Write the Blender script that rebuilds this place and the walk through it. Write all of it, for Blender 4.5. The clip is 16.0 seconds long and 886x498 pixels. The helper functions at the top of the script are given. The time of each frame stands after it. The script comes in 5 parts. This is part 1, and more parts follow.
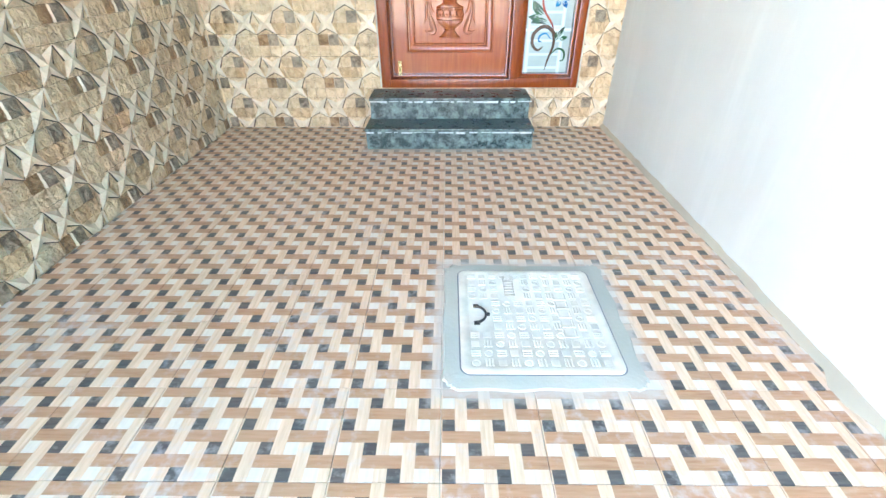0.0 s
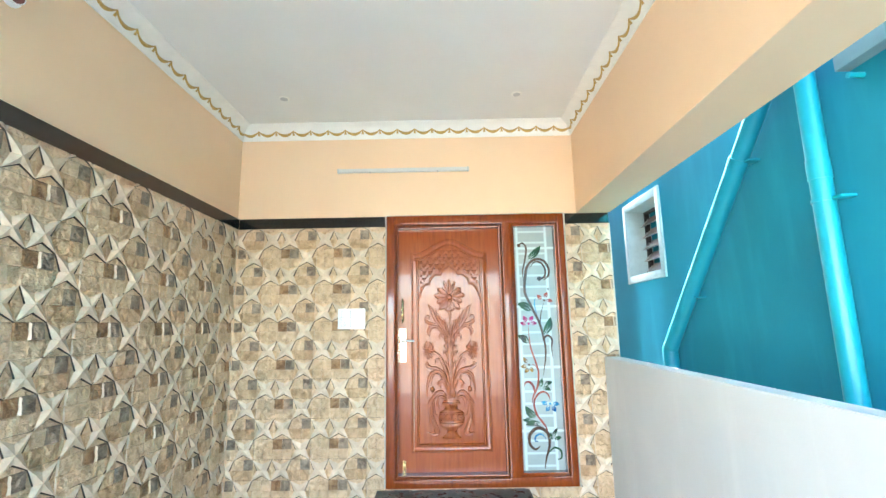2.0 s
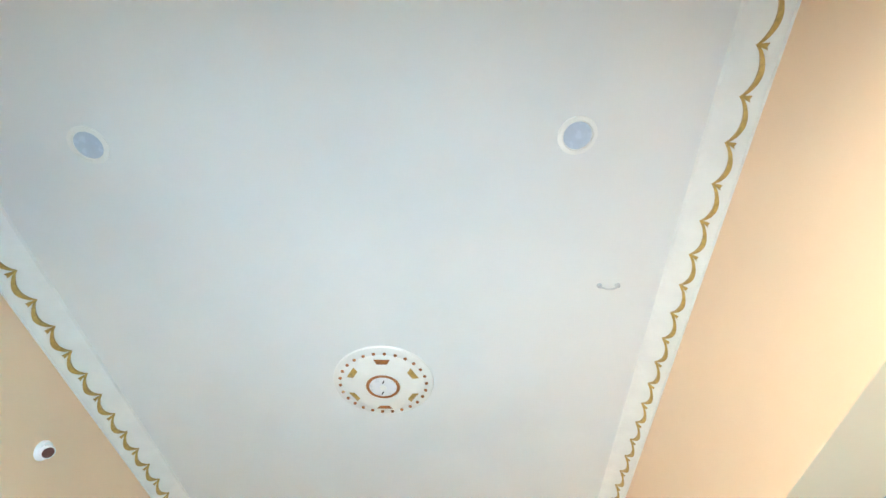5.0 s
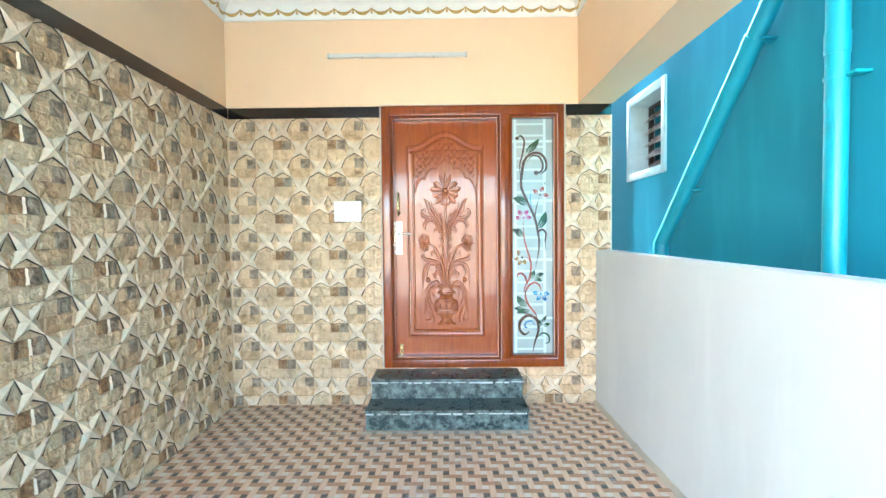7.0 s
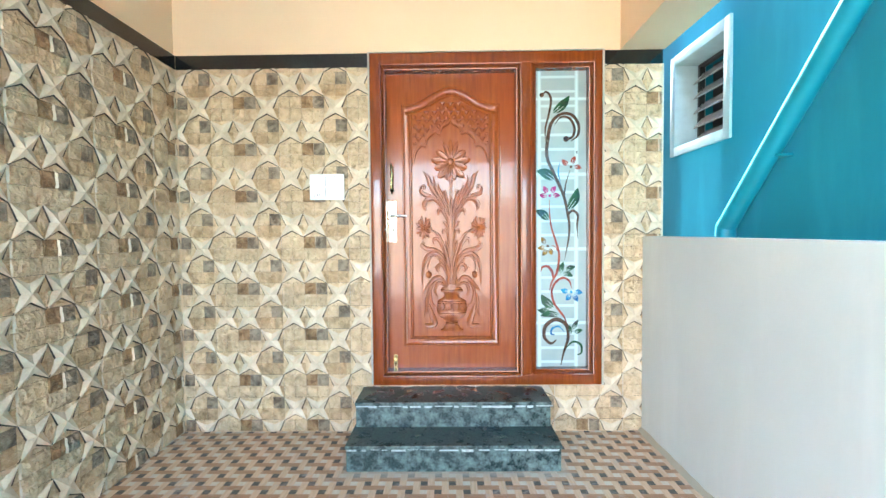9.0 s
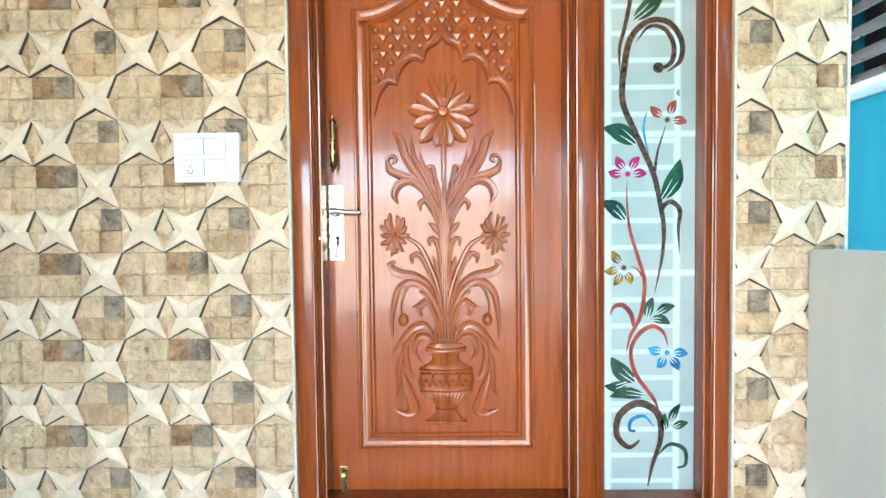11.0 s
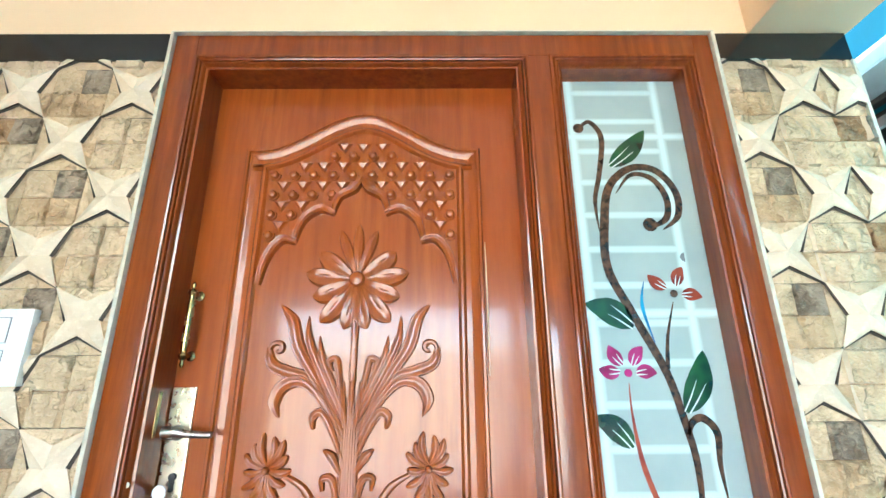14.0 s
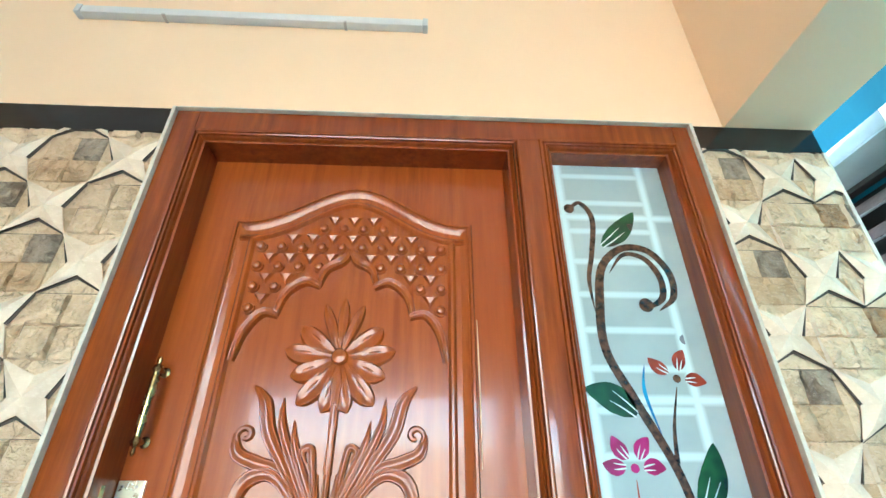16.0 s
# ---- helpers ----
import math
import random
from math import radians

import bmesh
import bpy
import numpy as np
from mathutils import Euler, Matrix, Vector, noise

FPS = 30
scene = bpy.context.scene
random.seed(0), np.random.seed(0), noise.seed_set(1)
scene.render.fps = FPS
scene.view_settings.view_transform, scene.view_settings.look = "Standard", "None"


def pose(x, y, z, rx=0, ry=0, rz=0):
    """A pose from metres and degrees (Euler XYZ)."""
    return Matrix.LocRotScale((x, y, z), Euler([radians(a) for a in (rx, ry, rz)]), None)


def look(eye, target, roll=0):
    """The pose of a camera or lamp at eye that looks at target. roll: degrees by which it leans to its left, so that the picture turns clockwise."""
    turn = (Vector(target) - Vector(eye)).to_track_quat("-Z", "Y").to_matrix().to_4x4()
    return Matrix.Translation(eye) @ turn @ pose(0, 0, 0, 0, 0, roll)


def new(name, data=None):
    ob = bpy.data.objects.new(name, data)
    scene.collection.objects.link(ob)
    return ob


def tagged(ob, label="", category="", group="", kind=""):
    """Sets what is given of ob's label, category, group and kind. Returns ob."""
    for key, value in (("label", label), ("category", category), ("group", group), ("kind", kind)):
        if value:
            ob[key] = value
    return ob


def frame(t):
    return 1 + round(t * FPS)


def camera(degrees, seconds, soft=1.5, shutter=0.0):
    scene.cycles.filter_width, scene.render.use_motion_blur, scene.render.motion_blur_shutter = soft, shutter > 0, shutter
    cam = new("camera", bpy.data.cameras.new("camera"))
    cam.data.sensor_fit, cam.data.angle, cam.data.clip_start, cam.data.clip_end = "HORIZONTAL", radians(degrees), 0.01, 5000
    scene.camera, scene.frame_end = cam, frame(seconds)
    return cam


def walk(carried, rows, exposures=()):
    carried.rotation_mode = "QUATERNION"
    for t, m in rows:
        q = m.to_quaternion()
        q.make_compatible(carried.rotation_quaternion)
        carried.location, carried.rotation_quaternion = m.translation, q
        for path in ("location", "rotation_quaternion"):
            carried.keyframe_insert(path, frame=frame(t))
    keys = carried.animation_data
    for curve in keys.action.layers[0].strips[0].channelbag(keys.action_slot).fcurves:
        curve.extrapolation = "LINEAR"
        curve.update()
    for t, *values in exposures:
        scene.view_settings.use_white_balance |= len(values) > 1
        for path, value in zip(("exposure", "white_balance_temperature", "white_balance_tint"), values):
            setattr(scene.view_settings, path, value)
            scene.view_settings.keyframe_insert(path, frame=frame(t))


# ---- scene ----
cam = camera(89.8, 16.0)
PATH = [
    (0, (-0.016, -0.081, 1.161), (-0.037, 1.591, 0.064), -0.3),
    (0.5, (-0.015, -0.068, 1.214), (-0.043, 1.601, 0.112), -0.7),
    (1, (-0.006, -0.071, 1.356), (-0.033, 1.761, 0.554), -0.7),
    (1.5, (0.006, -0.132, 1.412), (-0.024, 1.855, 1.186), -0.7),
    (2, (-0.025, -0.202, 1.571), (-0.038, 1.770, 1.904), -1.0),
    (2.5, (0.035, -0.309, 1.631), (0.01, 1.478, 2.526), -0.4),
    (3, (0.035, -0.388, 1.711), (0.008, 1.155, 2.982), -0.35),
    (3.2, (0.035, -0.421, 1.717), (0.012, 0.969, 3.154), -0.35),
    (3.6, (0.04, -0.45, 1.74), (0.012, 0.639, 3.417), -0.3),
    (4.2, (0.04, -0.46, 1.77), (0.012, 0.401, 3.575), -0.3),
    (4.8, (0.04, -0.41, 1.765), (0.012, 0.575, 3.506), -0.3),
    (5.3, (0.036, -0.335, 1.749), (0.014, 1.001, 3.237), -0.3),
    (5.5, (0.036, -0.305, 1.728), (0.012, 1.211, 3.033), -0.3),
    (6, (0.023, -0.256, 1.655), (0.001, 1.568, 2.475), -0.5),
    (6.5, (0.002, -0.206, 1.499), (-0.011, 1.773, 1.785), -0.5),
    (7, (0.005, -0.187, 1.427), (-0.012, 1.811, 1.362), -0.6),
    (7.5, (-0.016, -0.144, 1.395), (-0.038, 1.855, 1.310), -0.4),
    (8, (-0.060, -0.028, 1.354), (-0.082, 1.972, 1.272), -0.4),
    (8.5, (-0.051, 0.264, 1.332), (-0.074, 2.263, 1.252), -0.4),
    (9, (-0.021, 0.597, 1.312), (-0.047, 2.595, 1.245), -0.5),
    (11.3, (0.026, 2.137, 1.372), (0.000, 4.136, 1.309), -0.7),
    (11.5, (0.052, 2.226, 1.387), (0.014, 4.224, 1.310), -0.6),
    (12, (0.162, 2.418, 1.392), (0.118, 4.417, 1.316), -0.5),
    (12.5, (0.214, 2.522, 1.410), (0.176, 4.520, 1.325), -0.6),
    (13, (0.212, 2.542, 1.429), (0.177, 4.540, 1.347), -0.6),
    (13.5, (0.222, 2.537, 1.479), (0.188, 4.537, 1.475), -0.6),
    (14, (0.209, 2.501, 1.531), (0.228, 4.409, 2.130), -0.5),
    (14.5, (0.204, 2.478, 1.554), (0.255, 4.235, 2.507), -0.5),
    (15, (0.206, 2.491, 1.539), (0.267, 4.220, 2.544), -0.1),
    (15.5, (0.201, 2.516, 1.532), (0.272, 4.243, 2.537), -0.0),
    (16, (0.196, 2.550, 1.521), (0.277, 4.305, 2.475), -0.0),
]
EXPOSURES = [(0, 5.0, 6850, 9), (0.5, 5.0, 6850, 9), (1, 4.97, 6850, 8), (1.5, 4.93, 6800, 7), (2.5, 4.62, 6700, 7), (5.5, 4.74, 6600, 7), (7, 4.84, 6650, 6), (9, 4.83, 6650, 6), (12, 4.90, 6600, 6), (13.5, 4.88, 6500, 5), (16, 4.72, 6350, 5)]
walk(cam, [(t, look(eye, target, roll)) for t, eye, target, roll in PATH], EXPOSURES)

# ---------------------------------------------------------------- light
world = bpy.data.worlds.new("sky_world")
scene.world = world
world.use_nodes = True
wn = world.node_tree.nodes
sky = wn.new("ShaderNodeTexSky")
sky.sky_type, sky.sun_disc = "NISHITA", False
sky.sun_elevation, sky.sun_rotation = radians(52), radians(0.6)
world.node_tree.links.new(sky.outputs[0], wn["Background"].inputs[0])
wn["Background"].inputs[1].default_value = 0.15
sun = new("sun", bpy.data.lights.new("sun", "SUN"))
sun.data.energy, sun.data.angle, sun.data.color = 4.0, radians(0.5), (1.0, 0.95, 0.88)
sun.matrix_world = look((0.1, 9.4, 12.0), (0.0, 0.0, 0.0))

# ---------------------------------------------------------------- plan
XL, YB = -1.80, 3.52           # tiled faces of the side wall and the house wall
XP, XO = 1.25, 1.37            # parapet, inner and outer face
XB = 1.87                      # neighbouring blue wall
XBEAM, ZBEAM = 1.100, 2.495    # beam over the parapet
SKEW = 0.011                  # the beam stands out of square
ZC, ZCORN = 3.327, 3.203        # ceiling, lower edge of the cornice
YF = -0.60                     # front edge of the porch ceiling
FX0, FX1, FZ0, FZ1 = -0.531, 0.986, 0.305, 2.495   # door frame
YFR, YLEAF, YGL = 3.53, 3.63, 3.60                 # faces of frame, leaf and glass
GX0, GX1, GZ0, GZ1 = 0.557, 0.892, 0.405, 2.402    # sidelight glass
LX0, LX1, LZ0, LZ1 = -0.450, 0.440, 0.385, 2.418   # door leaf
BAND0, BAND1 = 2.40, 2.49


# ---------------------------------------------------------------- materials
class Nodes:
    """A small helper to write node materials."""

    def __init__(self, name, rough=0.6, metal=0.0, coat=0.0, coat_rough=0.05, spec=0.5):
        self.m = bpy.data.materials.new(name)
        self.m.use_nodes = True
        self.t = self.m.node_tree
        self.b = self.t.nodes["Principled BSDF"]
        self.b.inputs["Roughness"].default_value = rough
        self.b.inputs["Metallic"].default_value = metal
        self.b.inputs["Coat Weight"].default_value = coat
        self.b.inputs["Coat Roughness"].default_value = coat_rough
        self.b.inputs["Specular IOR Level"].default_value = spec
        self.co = self.t.nodes.new("ShaderNodeTexCoord")
        self.info = self.t.nodes.new("ShaderNodeObjectInfo")
        self.geo = self.t.nodes.new("ShaderNodeNewGeometry")

    def put(self, sock, v):
        if isinstance(v, (int, float)):
            sock.default_value = v
        elif isinstance(v, tuple):
            sock.default_value = (*v, 1) if len(v) == 3 and sock.type == "RGBA" else v
        else:
            self.t.links.new(v, sock)

    def math(self, op, a, b=0.0, c=0.0):
        n = self.t.nodes.new("ShaderNodeMath")
        n.operation = op
        for s, v in zip(n.inputs, (a, b, c)):
            self.put(s, v)
        return n.outputs[0]

    def noise(self, vec, scale, detail=4.0, rough=0.55, stretch=(1, 1, 1)):
        mp = self.t.nodes.new("ShaderNodeMapping")
        mp.inputs["Scale"].default_value = stretch
        self.t.links.new(vec, mp.inputs[0])
        n = self.t.nodes.new("ShaderNodeTexNoise")
        n.inputs["Scale"].default_value, n.inputs["Detail"].default_value, n.inputs["Roughness"].default_value = scale, detail, rough
        self.t.links.new(mp.outputs[0], n.inputs[0])
        return n.outputs[0]

    def noise_vec(self, vec):
        """Coordinates bent by noise."""
        t = self.t.nodes.new("ShaderNodeTexNoise")
        t.inputs["Scale"].default_value = 18
        self.t.links.new(vec, t.inputs[0])
        m = self.t.nodes.new("ShaderNodeVectorMath")
        m.operation = "MULTIPLY_ADD"
        self.t.links.new(t.outputs[1], m.inputs[0])
        m.inputs[1].default_value = (0.07, 0.07, 0.07)
        self.t.links.new(vec, m.inputs[2])
        return m.outputs[0]

    def ramp(self, v, lo, hi, a=0.0, b=1.0):
        n = self.t.nodes.new("ShaderNodeMapRange")
        for i, x in zip((0, 1, 2, 3, 4), (v, lo, hi, a, b)):
            self.put(n.inputs[i], x)
        return n.outputs[0]

    def mix(self, f, a, b):
        n = self.t.nodes.new("ShaderNodeMix")
        n.data_type = "RGBA"
        self.put(n.inputs[0], f)
        self.put(n.inputs[6], a)
        self.put(n.inputs[7], b)
        return n.outputs[2]

    def moved(self):
        """Object coordinates shifted at random for every object."""
        n = self.t.nodes.new("ShaderNodeVectorMath")
        n.operation = "ADD"
        self.t.links.new(self.co.outputs["Object"], n.inputs[0])
        c = self.t.nodes.new("ShaderNodeCombineXYZ")
        r = self.math("MULTIPLY", self.info.outputs["Random"], 37.0)
        for s in c.inputs:
            self.t.links.new(r, s)
        self.t.links.new(c.outputs[0], n.inputs[1])
        return n.outputs[0]

    def bump(self, h, strength, dist=0.002):
        n = self.t.nodes.new("ShaderNodeBump")
        n.inputs["Strength"].default_value, n.inputs["Distance"].default_value = strength, dist
        self.t.links.new(h, n.inputs["Height"])
        self.t.links.new(n.outputs[0], self.b.inputs["Normal"])

    def colour(self, c):
        self.put(self.b.inputs["Base Color"], c)
        return self

    def rough(self, r):
        self.put(self.b.inputs["Roughness"], r)
        return self


def paint(name, colour, rough=0.55, mottled=0.06, bump=0.15, streak=0.0):
    n = Nodes(name, rough)
    w = n.geo.outputs["Position"]
    big = n.noise(w, 1.3, 3)
    fine = n.noise(w, 60, 3)
    dark = tuple(c * (1 - 3 * mottled) for c in colour)
    c = n.mix(n.ramp(big, 0.3, 0.7), dark, colour)
    if streak:
        s = n.noise(w, 2.5, 4, 0.6, (1, 1.6, 0.25))
        c = n.mix(n.ramp(s, 0.52, 0.75, 0, streak), c, tuple(min(1, x * 1.25 + 0.02) for x in colour))
    n.colour(c)
    n.bump(fine, bump, 0.0015)
    return n.m


def plain(name, colour, rough=0.5, metal=0.0, coat=0.0, vary=0.15, scale=30):
    n = Nodes(name, rough, metal, coat)
    v = n.noise(n.moved(), scale, 4)
    n.colour(n.mix(n.ramp(v, 0.3, 0.7), tuple(c * (1 - vary) for c in colour), tuple(min(1, c * (1 + vary)) for c in colour)))
    n.rough(n.ramp(v, 0.2, 0.8, max(0.02, rough - 0.08), rough + 0.08))
    return n.m


def stone(name, light, dark, vein, cracks=0.5, rocky=1.0):
    """Printed and embossed split stone: chiselled facets, fine grain and a few dark splits."""
    n = Nodes(name, 0.42, spec=0.3)
    w = n.moved()
    bent = n.noise_vec(w)
    grain = n.noise(w, 85, 4, 0.6, (1, 1, 1.8))
    chisel = n.noise(bent, 17, 2, 0.45, (1.3, 1, 1))
    stain = n.noise(w, 8, 3, 0.5)
    cell = n.t.nodes.new("ShaderNodeTexVoronoi")
    cell.inputs["Scale"].default_value = 42
    n.t.links.new(bent, cell.inputs[0])
    facet = n.math("ADD", n.math("MULTIPLY", chisel, 1.0), n.math("MULTIPLY", n.ramp(cell.outputs[1], 0.0, 1.0), 0.22 * rocky))
    # the facets' relief shading goes into the colour too, as printed tone
    tone = n.math("ADD", n.math("MULTIPLY", n.ramp(facet, 0.46, 0.72), 0.6), n.math("MULTIPLY", n.ramp(stain, 0.36, 0.62), 0.4))
    c = n.mix(tone, dark, light)
    c = n.mix(n.ramp(grain, 0.54, 0.72, 0, 0.55), c, vein)
    split = n.ramp(n.math("ABSOLUTE", n.math("SUBTRACT", n.noise(bent, 11, 3, 0.55), 0.5)), 0.0, 0.014, 1.0, 0.0)
    split = n.math("MULTIPLY", split, n.ramp(n.noise(w, 14, 1, 0.4), 0.42, 0.56, 0.0, cracks))
    n.colour(n.mix(split, c, tuple(v * 0.40 for v in dark)))
    n.bump(n.math("ADD", n.math("SUBTRACT", facet, n.math("MULTIPLY", split, 0.25)), n.math("MULTIPLY", grain, 0.25)), rocky, 0.048)
    return n.m


def wood(name, light, dark, red, rough=0.28, coat=0.5):
    """Varnished teak with its grain upright."""
    n = Nodes(name, rough, coat=coat, coat_rough=0.07, spec=0.3)
    w = n.co.outputs["Object"]
    grain = n.noise(w, 9, 6, 0.65, (5, 5, 0.35))
    board = n.noise(w, 3.2, 1, 0.4, (3.2, 0.2, 0.12))
    fine = n.noise(w, 160, 3, 0.6, (1, 1, 0.06))
    c = n.mix(n.ramp(grain, 0.3, 0.72), dark, light)
    c = n.mix(n.ramp(board, 0.4, 0.62, 0, 0.6), c, red)
    c = n.mix(n.ramp(fine, 0.55, 0.8, 0, 0.35), c, dark)
    n.colour(c)
    n.bump(fine, 0.08, 0.0008)
    return n.m


PEACH = paint("peach_paint", (0.84, 0.605, 0.385), 0.5, 0.02, 0.08)
CEIL = paint("ceiling_paint", (0.78, 0.79, 0.755), 0.6, 0.02, 0.06)
CORN = plain("cornice_plaster", (0.82, 0.82, 0.76), 0.5, vary=0.04, scale=8)
GOLD = plain("gold_paint", (0.50, 0.33, 0.09), 0.38, 0.25, vary=0.25, scale=60)
BROWNP = plain("brown_paint", (0.36, 0.13, 0.03), 0.45, vary=0.25, scale=60)
PARW = paint("white_wash", (0.665, 0.685, 0.655), 0.65, 0.035, 0.35, 0.3)
BLUE = paint("turquoise_paint", (0.001, 0.262, 0.37), 0.75, 0.07, 0.25, 0.5)
PIPEM = plain("turquoise_pipe_paint", (0.006, 0.37, 0.46), 0.35, vary=0.1, scale=6)
PIPEW = plain("turquoise_wall_pipe_paint", (0.002, 0.255, 0.36), 0.45, vary=0.12, scale=5)
LEDGEM = paint("pale_cement", (0.24, 0.38, 0.42), 0.8, 0.1, 0.8)
STAR = stone("tile_star_cream", (0.77, 0.64, 0.485), (0.65, 0.515, 0.37), (0.83, 0.72, 0.575), 0.0, 0.2)
STONE_A = stone("tile_stone_cream", (0.83, 0.63, 0.415), (0.63, 0.44, 0.265), (0.86, 0.71, 0.52), 0.4)
STONE_B = stone("tile_stone_tan", (0.75, 0.53, 0.32), (0.50, 0.315, 0.17), (0.81, 0.63, 0.42), 0.4)
STONE_C = stone("tile_stone_slate", (0.46, 0.36, 0.26), (0.17, 0.122, 0.085), (0.60, 0.485, 0.36), 0.4)
# near-black for tile joints and for the shade painted along the star arms
CREV = plain("tile_joint_and_shade", (0.052, 0.038, 0.027), 0.7)
STONE_D = stone("tile_stone_brown", (0.520, 0.317, 0.167), (0.220, 0.114, 0.053), (0.700, 0.495, 0.322), 0.4)
GROUT = plain("white_grout", (0.58, 0.54, 0.44), 0.8, vary=0.12, scale=40)
GRANB = plain("black_granite", (0.014, 0.012, 0.011), 0.12, vary=0.3, scale=200)
WOOD = wood("teak_varnish", (0.385, 0.088, 0.014), (0.225, 0.043, 0.007), (0.31, 0.060, 0.009), 0.24, 0.4)
WOODF = wood("teak_frame", (0.31, 0.066, 0.011), (0.145, 0.026, 0.005), (0.225, 0.042, 0.007), 0.20, 0.5)
BAREWOOD = plain("bare_pale_wood", (0.72, 0.50, 0.27), 0.6, vary=0.2, scale=60)
BRASS = plain("antique_brass", (0.42, 0.30, 0.13), 0.25, 1.0, vary=0.15, scale=25)
SATIN = plain("satin_brass_plate", (0.72, 0.66, 0.50), 0.3, 1.0, vary=0.08, scale=40)
STEEL = plain("satin_steel", (0.45, 0.43, 0.40), 0.3, 1.0, vary=0.1)
DARK = plain("dark_metal", (0.03, 0.028, 0.026), 0.5)
PLASTIC = plain("white_plastic", (0.76, 0.77, 0.77), 0.3, vary=0.02)
PLINE = plain("grey_joint", (0.13, 0.15, 0.17), 0.5)
GREYCAP = plain("grey_plastic_cap", (0.50, 0.52, 0.52), 0.5, vary=0.05)
LENS = plain("bluish_lamp_lens", (0.50, 0.58, 0.65), 0.25, vary=0.04)
RUBY = plain("dark_red_socket", (0.10, 0.02, 0.012), 0.4)
FIBRE = plain("white_cement_cover", (0.62, 0.585, 0.49), 0.6, vary=0.14, scale=14)
CEMENT = paint("wet_cement", (0.49, 0.495, 0.42), 0.85, 0.10, 0.9)
FILLET = paint("yellow_cement", (0.52, 0.47, 0.36), 0.85, 0.09, 0.9)
DARK_GROUND = paint("dark_low_bounce_ground", (0.085, 0.070, 0.055), 0.9, 0.15, 1.0)
ROADM = paint("street_concrete", (0.42, 0.42, 0.41), 0.9, 0.08, 0.6)
FARW = paint("far_plaster", (0.72, 0.74, 0.74), 0.8, 0.05, 0.3)

STREETW = paint("buff_plaster", (0.42, 0.39, 0.34), 0.85, 0.06, 0.3)


def granite_steps():
    n = Nodes("dusty_black_granite", 0.25)
    w = n.geo.outputs["Position"]
    speck, dust = n.noise(w, 90, 4, 0.65), n.noise(w, 16, 5, 0.68)
    c = n.mix(n.ramp(speck, 0.4, 0.66), (0.014, 0.027, 0.028), (0.055, 0.092, 0.090))
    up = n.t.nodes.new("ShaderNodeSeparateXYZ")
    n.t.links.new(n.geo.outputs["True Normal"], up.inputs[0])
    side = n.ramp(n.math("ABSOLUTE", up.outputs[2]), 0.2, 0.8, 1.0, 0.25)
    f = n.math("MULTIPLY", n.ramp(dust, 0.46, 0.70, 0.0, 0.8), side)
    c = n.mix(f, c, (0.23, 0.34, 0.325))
    n.colour(c)
    n.rough(n.ramp(dust, 0.35, 0.7, 0.16, 0.6))
    return n.m


GRANITE = granite_steps()
DUST = plain("white_cement_dust", (0.50, 0.56, 0.56), 0.9, vary=0.3, scale=70)

TX, TY = 0.297, 0.3085   # floor tile


